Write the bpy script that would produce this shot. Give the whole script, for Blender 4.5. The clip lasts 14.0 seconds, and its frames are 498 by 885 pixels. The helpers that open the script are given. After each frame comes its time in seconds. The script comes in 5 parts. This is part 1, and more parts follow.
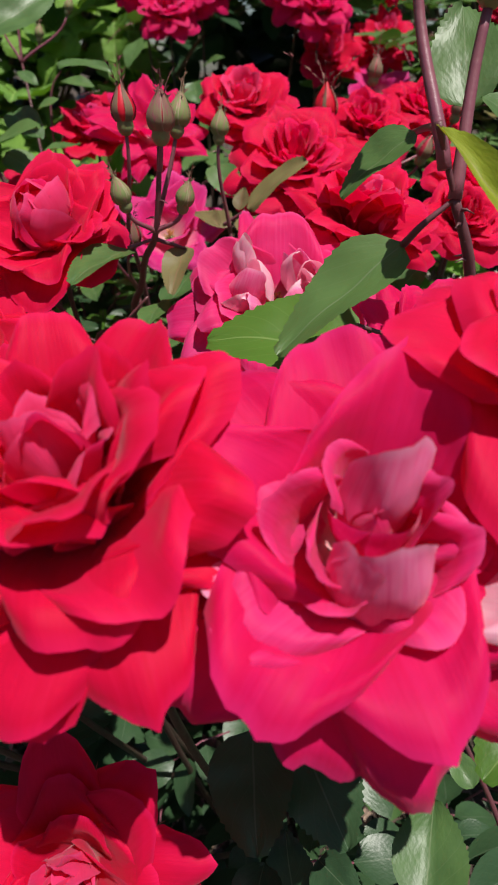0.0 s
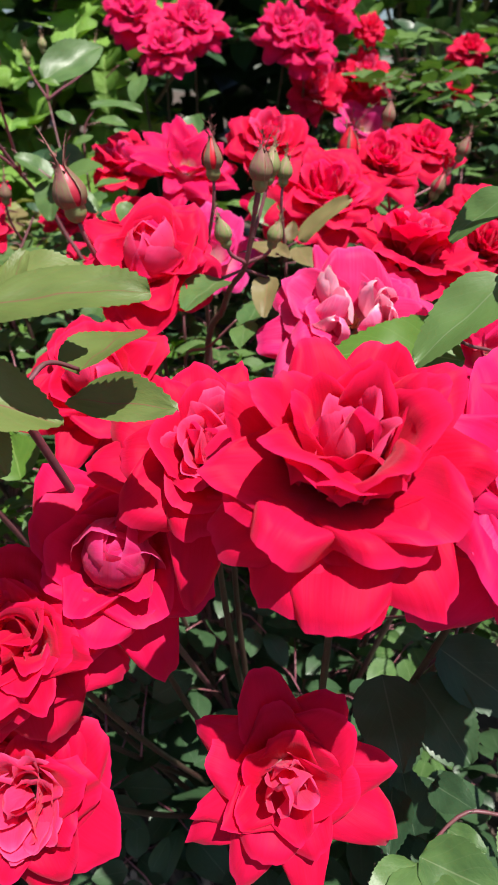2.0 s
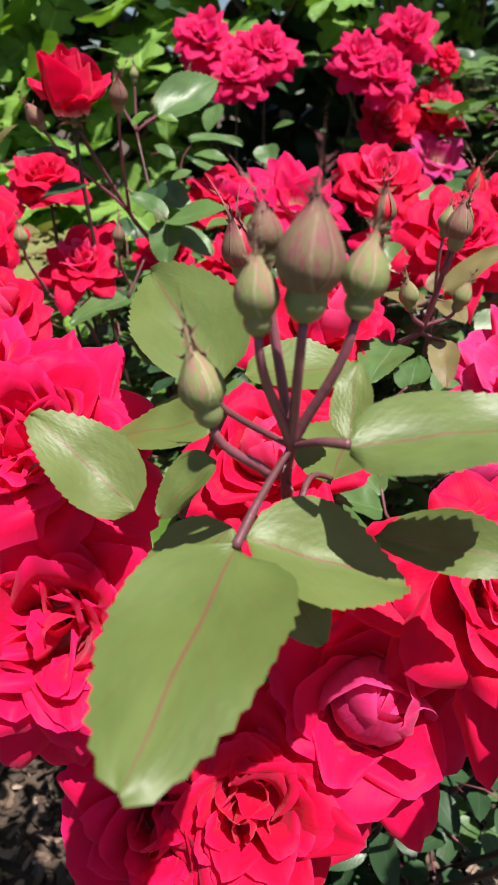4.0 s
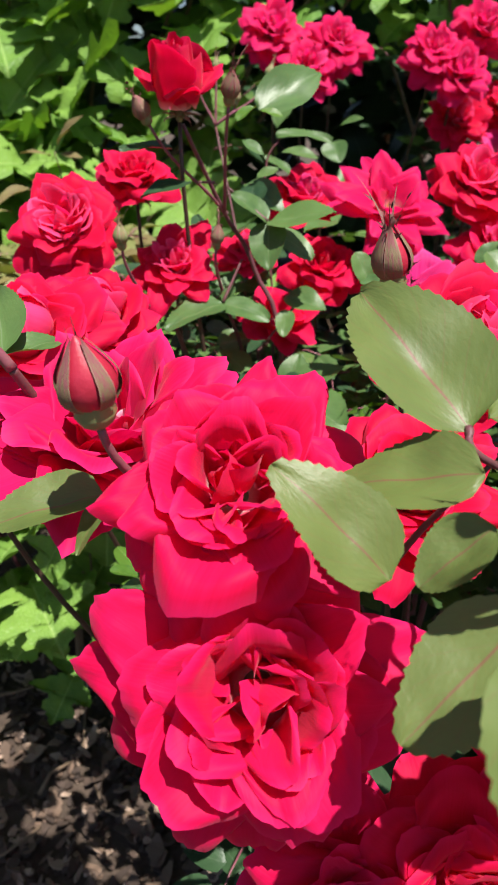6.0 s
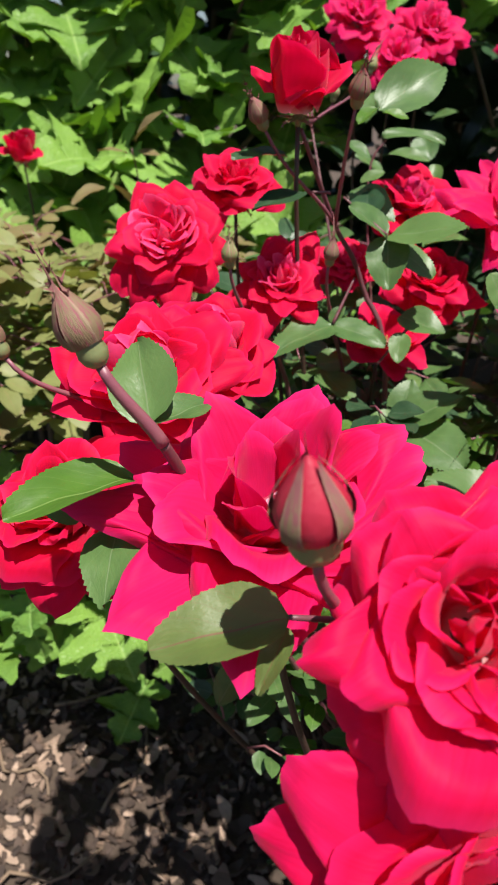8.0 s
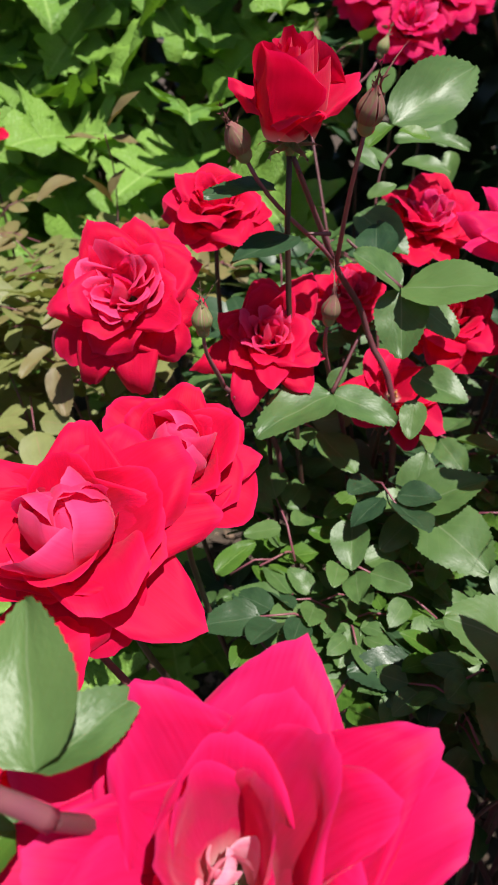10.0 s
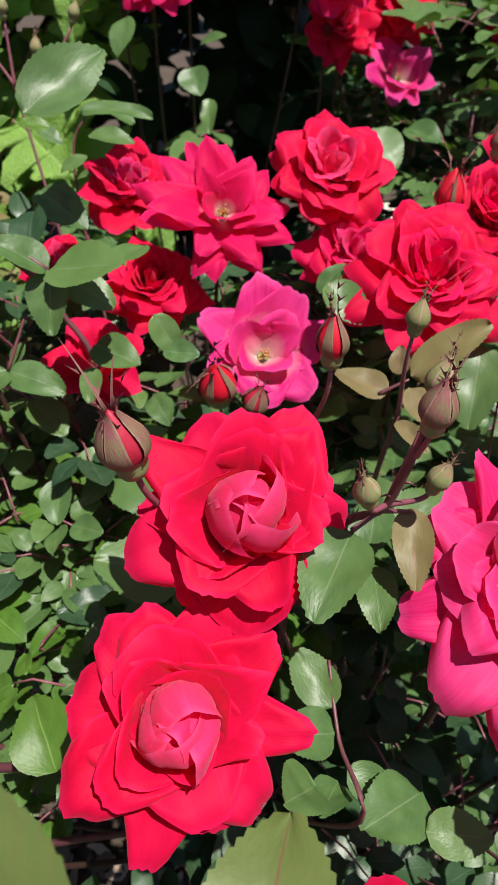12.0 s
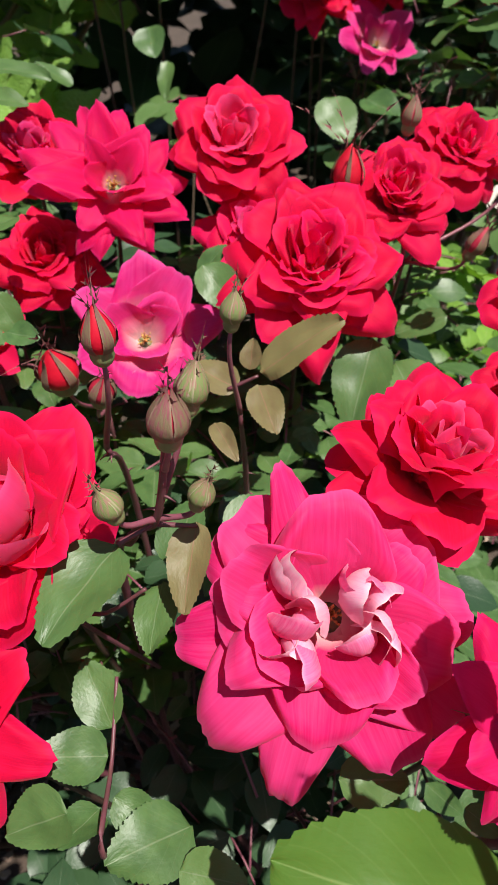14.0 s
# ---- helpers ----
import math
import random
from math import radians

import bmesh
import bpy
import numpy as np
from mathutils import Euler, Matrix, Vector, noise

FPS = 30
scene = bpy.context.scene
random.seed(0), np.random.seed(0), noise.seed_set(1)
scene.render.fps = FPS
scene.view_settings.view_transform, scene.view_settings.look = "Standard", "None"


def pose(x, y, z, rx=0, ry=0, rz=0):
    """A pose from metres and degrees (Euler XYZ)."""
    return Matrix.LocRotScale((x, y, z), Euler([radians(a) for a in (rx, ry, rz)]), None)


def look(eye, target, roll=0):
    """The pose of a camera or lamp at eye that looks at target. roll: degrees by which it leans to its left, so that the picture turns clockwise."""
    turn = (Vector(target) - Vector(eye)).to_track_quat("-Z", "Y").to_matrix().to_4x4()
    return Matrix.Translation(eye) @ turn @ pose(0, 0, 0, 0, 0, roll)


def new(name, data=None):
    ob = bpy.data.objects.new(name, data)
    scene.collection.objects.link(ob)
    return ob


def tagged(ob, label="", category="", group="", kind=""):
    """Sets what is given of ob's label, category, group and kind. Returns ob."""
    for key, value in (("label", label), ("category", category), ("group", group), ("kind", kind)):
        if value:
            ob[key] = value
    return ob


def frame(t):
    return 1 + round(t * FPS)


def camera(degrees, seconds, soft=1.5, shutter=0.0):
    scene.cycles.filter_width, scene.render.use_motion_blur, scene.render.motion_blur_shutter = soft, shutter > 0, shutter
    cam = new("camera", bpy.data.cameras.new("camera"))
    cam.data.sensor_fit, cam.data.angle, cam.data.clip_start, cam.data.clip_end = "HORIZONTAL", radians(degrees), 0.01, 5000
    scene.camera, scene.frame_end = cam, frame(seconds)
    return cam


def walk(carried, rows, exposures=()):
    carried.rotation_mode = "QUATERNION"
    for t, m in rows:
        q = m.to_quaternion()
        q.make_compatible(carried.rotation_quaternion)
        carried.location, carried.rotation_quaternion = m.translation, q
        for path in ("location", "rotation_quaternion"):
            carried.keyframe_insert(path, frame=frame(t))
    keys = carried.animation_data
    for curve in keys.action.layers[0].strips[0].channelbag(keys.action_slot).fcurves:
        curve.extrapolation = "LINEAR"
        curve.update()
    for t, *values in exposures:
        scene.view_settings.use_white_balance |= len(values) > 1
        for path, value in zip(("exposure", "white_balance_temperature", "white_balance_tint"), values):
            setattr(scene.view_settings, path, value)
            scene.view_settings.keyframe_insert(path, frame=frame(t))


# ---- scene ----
cam = camera(42.3, 14.0)
METRES, EYE, TILT, LEAN, TURN = 0.65, 0.62, -30.0, 0.0, 0.0
ROWS = [
    (0.0, 0.0, 0.0, 0.0, 0.0, -0.0, -0.0),
    (0.5, -0.0142, -0.0405, -0.0152, -1.93, 0.29, 0.41),
    (1.0, -0.0327, -0.0758, -0.0352, -3.5, 0.36, 2.34),
    (1.5, -0.0447, -0.0875, -0.0312, -4.06, 0.66, 1.32),
    (2.0, -0.1007, -0.0631, -0.0085, -4.31, 1.26, 1.82),
    (2.5, -0.1451, -0.045, 0.0131, -4.14, 2.26, 1.79),
    (3.0, -0.1717, -0.0308, 0.0294, -3.98, 2.68, 1.39),
    (3.5, -0.1943, -0.0164, 0.0345, -4.02, 2.73, 1.01),
    (6.0, -0.2889, 0.0323, 0.0612, -2.79, 2.18, -0.81),
    (6.5, -0.318, 0.0365, 0.0691, -1.17, 2.44, -2.33),
    (7.0, -0.3366, 0.0519, 0.0807, -0.03, 2.32, -3.04),
    (9.5, -0.3489, 0.1562, 0.167, 1.11, -1.86, -1.88),
    (10.0, -0.3385, 0.1806, 0.1993, 0.65, -2.66, -2.58),
    (10.5, -0.2976, 0.1727, 0.2121, -1.3, -3.55, -1.86),
    (11.0, -0.2542, 0.1563, 0.2221, -4.5, -5.1, 0.09),
    (11.5, -0.2085, 0.1342, 0.2251, -7.0, -7.02, 2.04),
    (12.0, -0.1678, 0.1181, 0.2227, -7.51, -8.4, 3.15),
    (12.5, -0.1239, 0.1008, 0.2179, -7.29, -8.9, 3.59),
    (13.0, -0.082, 0.0951, 0.2154, -6.92, -9.24, 2.81),
    (13.5, -0.0511, 0.1013, 0.2161, -6.55, -9.62, 1.82),
    (14.0, -0.0406, 0.1371, 0.229, -4.56, -10.67, 0.67),
]
walk(cam, [(t, pose(0, 0, EYE, TILT, LEAN, TURN) @ pose(METRES * x, METRES * y, METRES * z, 90 + pitch, roll, yaw)) for t, x, y, z, yaw, pitch, roll in ROWS],
     [(0.0, 0.28), (0.5, 0.52), (1.0, 0.70), (1.5, 0.84), (3.0, 0.97), (7.0, 0.90), (9.5, 0.73), (14.0, 0.64)])

cam.data.dof.use_dof = True
cam.data.dof.focus_distance = 0.19
cam.data.dof.aperture_fstop = 38.0

# ---------------------------------------------------------------- light
world = bpy.data.worlds.new("sky")
scene.world = world
world.use_nodes = True
wt = world.node_tree
sky = wt.nodes.new("ShaderNodeTexSky")
sky.sky_type = 'NISHITA'
sky.sun_disc = False
SUN = Vector((0.20, -0.29, 0.93)).normalized()
sky.sun_elevation = math.asin(SUN.z)
sky.sun_rotation = math.atan2(SUN.x, SUN.y)
bg = wt.nodes["Background"]
bg.inputs["Strength"].default_value = 0.05
wt.links.new(sky.outputs[0], bg.inputs["Color"])
sun = new("sun", bpy.data.lights.new("sun", 'SUN'))
sun.data.energy = 5.0
sun.data.angle = radians(0.55)
sun.data.color = (1.0, 0.95, 0.88)
sun.matrix_world = look(SUN * 5, (0, 0, 0))


# ---------------------------------------------------------------- materials
def node(tree, kind, **values):
    n = tree.nodes.new(kind)
    for key, value in values.items():
        n.inputs[key.replace("_", " ")].default_value = value
    return n


def ramp(tree, fac, stops):
    n = tree.nodes.new("ShaderNodeValToRGB")
    e = n.color_ramp.elements
    while len(e) < len(stops):
        e.new(0.5)
    for k, (p, c) in enumerate(stops):
        e[k].position = p
        e[k].color = (*c, 1)
    tree.links.new(fac, n.inputs[0])
    return n.outputs[0]


def mixed(tree, fac, a, b, blend='MIX'):
    n = tree.nodes.new("ShaderNodeMix")
    n.data_type, n.blend_type = 'RGBA', blend
    for sock, v in ((n.inputs[0], fac), (n.inputs[6], a), (n.inputs[7], b)):
        if isinstance(v, bpy.types.NodeSocket):
            tree.links.new(v, sock)
        elif isinstance(v, (int, float)):
            sock.default_value = v
        else:
            sock.default_value = (*v, 1)
    return n.outputs[2]


def math_node(tree, op, a, b=0.0):
    n = tree.nodes.new("ShaderNodeMath")
    n.operation = op
    for sock, v in zip(n.inputs, (a, b)):
        if isinstance(v, (int, float)):
            sock.default_value = v
        else:
            tree.links.new(v, sock)
    return n.outputs[0]


def sheet_material(name, base, rough, through_colour, amount, bump=None, strength=0.3, distance=0.0004, gloss=0.5, velvet=0.0):
    """Leaf or petal: a glossy sheet that lets some light through. base(tree) gives the colour."""
    m = bpy.data.materials.new(name)
    m.use_nodes = True
    t = m.node_tree
    p = t.nodes["Principled BSDF"]
    out = t.nodes["Material Output"]
    colour = base(t)
    t.links.new(colour, p.inputs["Base Color"])
    p.inputs["Roughness"].default_value = rough
    p.inputs["Specular IOR Level"].default_value = gloss
    p.inputs["Sheen Weight"].default_value = velvet
    p.inputs["Sheen Roughness"].default_value = 0.45
    p.inputs["Sheen Tint"].default_value = (1.0, 0.45, 0.55, 1)
    tr = t.nodes.new("ShaderNodeBsdfTranslucent")
    t.links.new(mixed(t, 1.0, colour, through_colour, 'MULTIPLY'), tr.inputs[0])
    mix = t.nodes.new("ShaderNodeMixShader")
    mix.inputs[0].default_value = amount
    t.links.new(p.outputs[0], mix.inputs[1])
    t.links.new(tr.outputs[0], mix.inputs[2])
    t.links.new(mix.outputs[0], out.inputs[0])
    if bump:
        b = t.nodes.new("ShaderNodeBump")
        b.inputs["Strength"].default_value = strength
        b.inputs["Distance"].default_value = distance
        t.links.new(bump(t), b.inputs["Height"])
        t.links.new(b.outputs[0], p.inputs["Normal"])
        t.links.new(b.outputs[0], tr.inputs["Normal"])
    return m


def uv_noise(t, su, sv, detail=3.0):
    uv = t.nodes.new("ShaderNodeUVMap")
    mp = t.nodes.new("ShaderNodeMapping")
    mp.inputs["Scale"].default_value = (su, sv, 1)
    t.links.new(uv.outputs[0], mp.inputs[0])
    info = t.nodes.new("ShaderNodeObjectInfo")
    shift = t.nodes.new("ShaderNodeCombineXYZ")
    t.links.new(math_node(t, 'MULTIPLY', info.outputs["Random"], 37.0), shift.inputs[2])
    add = t.nodes.new("ShaderNodeVectorMath")
    t.links.new(mp.outputs[0], add.inputs[0])
    t.links.new(shift.outputs[0], add.inputs[1])
    n = node(t, "ShaderNodeTexNoise", Scale=1.0, Detail=detail)
    t.links.new(add.outputs[0], n.inputs["Vector"])
    return n.outputs["Fac"]


def uv_u(t):
    uv = t.nodes.new("ShaderNodeUVMap")
    s = t.nodes.new("ShaderNodeSeparateXYZ")
    t.links.new(uv.outputs[0], s.inputs[0])
    return s.outputs[0], s.outputs[1]


def petal_base(main, dark, pale, foot, vein=0.25):
    """Colour from the claw (u = 0) to the rim, with fine veins, blotches and a pale foot."""
    def build(t):
        u, v = uv_u(t)
        veins = ramp(t, uv_noise(t, 2.0, 42.0), [(0.35, (0, 0, 0)), (0.7, (1, 1, 1))])
        blot = ramp(t, uv_noise(t, 3.0, 3.0), [(0.3, (0, 0, 0)), (0.75, (1, 1, 1))])
        c = mixed(t, blot, main, dark)
        fac = math_node(t, 'MULTIPLY', veins, vein)
        c = mixed(t, fac, c, pale)
        info = t.nodes.new("ShaderNodeObjectInfo")
        c = mixed(t, math_node(t, 'MULTIPLY', info.outputs["Random"], 0.35), c, pale)
        foot_fac = ramp(t, u, [(0.0, (1, 1, 1)), (foot, (0.55, 0.55, 0.55)), (foot * 2.6, (0, 0, 0))])
        rim = ramp(t, math_node(t, 'MAXIMUM', u, math_node(t, 'MULTIPLY', math_node(t, 'ABSOLUTE', math_node(t, 'SUBTRACT', v, 0.5)), 2.0)), [(0.93, (0, 0, 0)), (1.0, (0.75, 0.75, 0.75))])
        c = mixed(t, rim, c, pale)
        return mixed(t, foot_fac, c, (0.90, 0.70, 0.64))
    return build


def petal_bump(t):
    a = math_node(t, 'MULTIPLY', uv_noise(t, 2.2, 34.0), 0.5)
    return math_node(t, 'ADD', a, uv_noise(t, 4.0, 5.0))


PETAL = {
    "red": sheet_material("petal_red", petal_base((0.74, 0.0020, 0.054), (0.62, 0.001, 0.034), (0.84, 0.012, 0.122), 0.06, 0.18), 0.60, (1.0, 0.3, 0.7), 0.47, petal_bump, 0.36, 0.0005, gloss=0.14, velvet=0.22),
    "crimson": sheet_material("petal_crimson", petal_base((0.80, 0.003, 0.088), (0.69, 0.0015, 0.054), (0.84, 0.016, 0.160), 0.07, 0.22), 0.58, (1.0, 0.35, 0.8), 0.47, petal_bump, 0.36, 0.0005, gloss=0.14, velvet=0.22),
    "magenta": sheet_material("petal_magenta", petal_base((0.74, 0.003, 0.108), (0.64, 0.002, 0.070), (0.80, 0.024, 0.200), 0.12, 0.24), 0.58, (1.0, 0.35, 0.8), 0.47, petal_bump, 0.36, 0.0005, gloss=0.14, velvet=0.22),
    "pink": sheet_material("petal_pink", petal_base((0.80, 0.016, 0.185), (0.70, 0.006, 0.115), (0.85, 0.090, 0.320), 0.08, 0.32), 0.56, (1.0, 0.4, 0.8), 0.47, petal_bump, 0.36, 0.0005, gloss=0.16, velvet=0.22),
    "star": sheet_material("petal_star", petal_base((0.76, 0.007, 0.225), (0.66, 0.004, 0.145), (0.86, 0.110, 0.400), 0.23, 0.28), 0.56, (1.0, 0.4, 0.8), 0.47, petal_bump, 0.36, 0.0005, gloss=0.16, velvet=0.22),
    "blush": sheet_material("petal_blush", petal_base((0.88, 0.120, 0.360), (0.84, 0.045, 0.240), (0.92, 0.420, 0.620), 0.03, 0.36), 0.52, (1.0, 0.5, 0.8), 0.36, petal_bump, 0.36, 0.0005, gloss=0.22, velvet=0.22),
    "cream": sheet_material("petal_cream", petal_base((0.91, 0.46, 0.62), (0.88, 0.20, 0.44), (0.93, 0.74, 0.78), 0.03, 0.34), 0.52, (1.0, 0.6, 0.7), 0.36, petal_bump, 0.36, 0.0005, gloss=0.22, velvet=0.22),
    "rosy": sheet_material("petal_rosy", petal_base((0.86, 0.040, 0.195), (0.84, 0.014, 0.110), (0.89, 0.110, 0.310), 0.06, 0.16), 0.56, (1.0, 0.4, 0.8), 0.47, petal_bump, 0.36, 0.0005, gloss=0.16, velvet=0.22),
}


def leaf_base(main, dark, light, rib):
    def build(t):
        u, v = uv_u(t)
        blot = ramp(t, uv_noise(t, 4.0, 4.0), [(0.3, (0, 0, 0)), (0.7, (1, 1, 1))])
        c = mixed(t, blot, main, dark)
        info = t.nodes.new("ShaderNodeObjectInfo")
        c = mixed(t, math_node(t, 'MULTIPLY', info.outputs["Random"], 0.7), c, light)
        geo = t.nodes.new("ShaderNodeNewGeometry")
        c = mixed(t, math_node(t, 'MULTIPLY', geo.outputs["Random Per Island"], 0.5), c, dark)
        d = math_node(t, 'ABSOLUTE', math_node(t, 'SUBTRACT', v, 0.5))
        mid = ramp(t, d, [(0.0, (0.8, 0.8, 0.8)), (0.008, (0.55, 0.55, 0.55)), (0.02, (0, 0, 0))])
        c = mixed(t, mid, c, rib)
        wave = math_node(t, 'SINE', math_node(t, 'MULTIPLY', math_node(t, 'SUBTRACT', u, math_node(t, 'MULTIPLY', d, 0.9)), 34.0))
        side = ramp(t, wave, [(0.95, (0, 0, 0)), (1.0, (0.13, 0.13, 0.13))])
        return mixed(t, side, c, rib)
    return build


def leaf_bump(t):
    u, v = uv_u(t)
    d = math_node(t, 'ABSOLUTE', math_node(t, 'SUBTRACT', v, 0.5))
    wave = math_node(t, 'SINE', math_node(t, 'MULTIPLY', math_node(t, 'SUBTRACT', u, math_node(t, 'MULTIPLY', d, 0.9)), 34.0))
    quilt = math_node(t, 'MULTIPLY', math_node(t, 'ABSOLUTE', wave), -0.06)
    return math_node(t, 'ADD', quilt, math_node(t, 'MULTIPLY', uv_noise(t, 13.0, 13.0), 0.8))


def quilt_bump(t):
    """Blistered leaf skin between a net of sunken veins."""
    uv = t.nodes.new("ShaderNodeUVMap")
    v = node(t, "ShaderNodeTexVoronoi", Scale=24.0)
    v.feature = 'DISTANCE_TO_EDGE'
    t.links.new(uv.outputs[0], v.inputs["Vector"])
    cell = ramp(t, v.outputs["Distance"], [(0.0, (0, 0, 0)), (0.22, (1, 1, 1))])
    return math_node(t, 'ADD', math_node(t, 'MULTIPLY', cell, 0.8), math_node(t, 'MULTIPLY', uv_noise(t, 12.0, 12.0), 0.4))


LEAF = {
    "green": sheet_material("leaf_green", leaf_base((0.090, 0.172, 0.052), (0.046, 0.102, 0.032), (0.140, 0.230, 0.066), (0.16, 0.22, 0.11)), 0.42, (1.0, 1.15, 0.35), 0.24, leaf_bump, 0.30, 0.0006, 0.40),
    "olive": sheet_material("leaf_olive", leaf_base((0.130, 0.182, 0.048), (0.092, 0.134, 0.036), (0.165, 0.212, 0.058), (0.20, 0.06, 0.055)), 0.46, (1.0, 1.0, 0.35), 0.28, leaf_bump, 0.36, 0.0005, 0.45),
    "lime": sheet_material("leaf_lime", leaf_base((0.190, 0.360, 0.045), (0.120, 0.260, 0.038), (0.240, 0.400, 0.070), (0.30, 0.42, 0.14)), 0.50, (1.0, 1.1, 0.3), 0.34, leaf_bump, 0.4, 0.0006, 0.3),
    "hydrangea": sheet_material("leaf_hydrangea", leaf_base((0.185, 0.340, 0.052), (0.090, 0.205, 0.040), (0.290, 0.470, 0.084), (0.32, 0.48, 0.14)), 0.5, (1.0, 1.1, 0.3), 0.30, quilt_bump, 0.5, 0.0016, 0.3),
    "yellow": sheet_material("leaf_yellow", leaf_base((0.280, 0.330, 0.030), (0.210, 0.270, 0.026), (0.330, 0.350, 0.040), (0.34, 0.30, 0.10)), 0.46, (1.0, 1.0, 0.3), 0.36, leaf_bump, 0.36, 0.0006, 0.35),
    "straw": sheet_material("leaf_straw", leaf_base((0.215, 0.245, 0.085), (0.160, 0.180, 0.062), (0.270, 0.285, 0.105), (0.30, 0.20, 0.11)), 0.48, (1.0, 1.0, 0.35), 0.30, leaf_bump, 0.24, 0.0006, 0.3),
    "fresh": sheet_material("leaf_fresh", leaf_base((0.086, 0.185, 0.024), (0.052, 0.125, 0.018), (0.120, 0.225, 0.034), (0.20, 0.30, 0.09)), 0.42, (1.0, 1.1, 0.3), 0.30, leaf_bump, 0.24, 0.0006, 0.32),
    "bronze": sheet_material("leaf_bronze", leaf_base((0.195, 0.170, 0.070), (0.150, 0.105, 0.055), (0.220, 0.215, 0.075), (0.28, 0.14, 0.09)), 0.48, (1.0, 0.8, 0.4), 0.26, leaf_bump, 0.3, 0.0005, 0.3),
    # darker copy of the leaf green: shade among the leaves put into the colour
    "deep": sheet_material("leaf_shade_tone", leaf_base((0.030, 0.068, 0.030), (0.017, 0.042, 0.022), (0.050, 0.098, 0.038), (0.08, 0.12, 0.07)), 0.36, (1.0, 1.1, 0.35), 0.10, leaf_bump, 0.3, 0.0006, 0.3),
}


def plain_material(name, a, b, rough, scale, bump=0.3, distance=0.001):
    m = bpy.data.materials.new(name)
    m.use_nodes = True
    t = m.node_tree
    p = t.nodes["Principled BSDF"]
    co = t.nodes.new("ShaderNodeTexCoord")
    n = node(t, "ShaderNodeTexNoise", Scale=scale, Detail=6.0, Roughness=0.6)
    t.links.new(co.outputs["Object"], n.inputs["Vector"])
    big = node(t, "ShaderNodeTexNoise", Scale=scale * 0.17, Detail=2.0)
    t.links.new(co.outputs["Object"], big.inputs["Vector"])
    geo = t.nodes.new("ShaderNodeNewGeometry")
    f = math_node(t, 'ADD', math_node(t, 'MULTIPLY', n.outputs["Fac"], 0.6), math_node(t, 'MULTIPLY', big.outputs["Fac"], 0.4))
    c = mixed(t, ramp(t, f, [(0.35, (0, 0, 0)), (0.65, (1, 1, 1))]), a, b)
    c = mixed(t, math_node(t, 'MULTIPLY', geo.outputs["Random Per Island"], 0.6), c, b)
    t.links.new(c, p.inputs["Base Color"])
    p.inputs["Roughness"].default_value = rough
    bm_ = t.nodes.new("ShaderNodeBump")
    bm_.inputs["Strength"].default_value = bump
    bm_.inputs["Distance"].default_value = distance
    t.links.new(n.outputs["Fac"], bm_.inputs["Height"])
    t.links.new(bm_.outputs[0], p.inputs["Normal"])
    return m


CANE_RED = plain_material("cane_red", (0.150, 0.036, 0.070), (0.110, 0.045, 0.042), 0.45, 300.0)
CANE_GREEN = plain_material("cane_green", (0.21, 0.088, 0.082), (0.20, 0.055, 0.088), 0.45, 200.0)
CANE_DARK = plain_material("cane_dark", (0.034, 0.034, 0.016), (0.060, 0.024, 0.022), 0.5, 200.0)
BARK = plain_material("bark", (0.13, 0.085, 0.055), (0.20, 0.14, 0.09), 0.8, 160.0, 0.6)


def sepal_material(name, low, high, rim):
    """Sepal skin: green at the foot, purple above, paler along its edges, finely downy."""
    m = bpy.data.materials.new(name)
    m.use_nodes = True
    t = m.node_tree
    p = t.nodes["Principled BSDF"]
    u, v = uv_u(t)
    n = uv_noise(t, 7.0, 9.0, 4.0)
    f = math_node(t, 'ADD', math_node(t, 'MULTIPLY', u, 0.8), math_node(t, 'MULTIPLY', math_node(t, 'SUBTRACT', n, 0.5), 2.6))
    c = mixed(t, ramp(t, f, [(0.15, (0, 0, 0)), (0.55, (1, 1, 1))]), low, high)
    d = math_node(t, 'ABSOLUTE', math_node(t, 'SUBTRACT', v, 0.5))
    c = mixed(t, ramp(t, d, [(0.40, (0, 0, 0)), (0.5, (0.6, 0.6, 0.6))]), c, rim)
    t.links.new(c, p.inputs["Base Color"])
    p.inputs["Roughness"].default_value = 0.65
    p.inputs["Specular IOR Level"].default_value = 0.25
    b = t.nodes.new("ShaderNodeBump")
    b.inputs["Strength"].default_value = 0.4
    b.inputs["Distance"].default_value = 0.0005
    t.links.new(uv_noise(t, 14.0, 22.0), b.inputs["Height"])
    t.links.new(b.outputs[0], p.inputs["Normal"])
    return m


SEPAL = sepal_material("sepal", (0.17, 0.21, 0.075), (0.27, 0.15, 0.11), (0.44, 0.36, 0.26))
BUD_SKIN = sepal_material("bud_skin", (0.17, 0.125, 0.070), (0.21, 0.070, 0.078), (0.34, 0.24, 0.17))
BUD_PETAL = plain_material("bud_petal", (0.30, 0.006, 0.020), (0.38, 0.02, 0.05), 0.45, 220.0)
BUD_RED = plain_material("bud_red", (0.62, 0.003, 0.026), (0.46, 0.002, 0.018), 0.5, 220.0)
BUD_PALE = plain_material("bud_pale", (0.25, 0.085, 0.095), (0.22, 0.13, 0.09), 0.5, 200.0)
HIP = plain_material("hip", (0.14, 0.22, 0.075), (0.17, 0.18, 0.08), 0.42, 150.0)
STAMEN = plain_material("stamen", (0.75, 0.50, 0.12), (0.45, 0.20, 0.06), 0.6, 800.0)
SOIL = plain_material("soil", (0.032, 0.021, 0.015), (0.084, 0.059, 0.042), 0.9, 60.0, 0.8, 0.01)
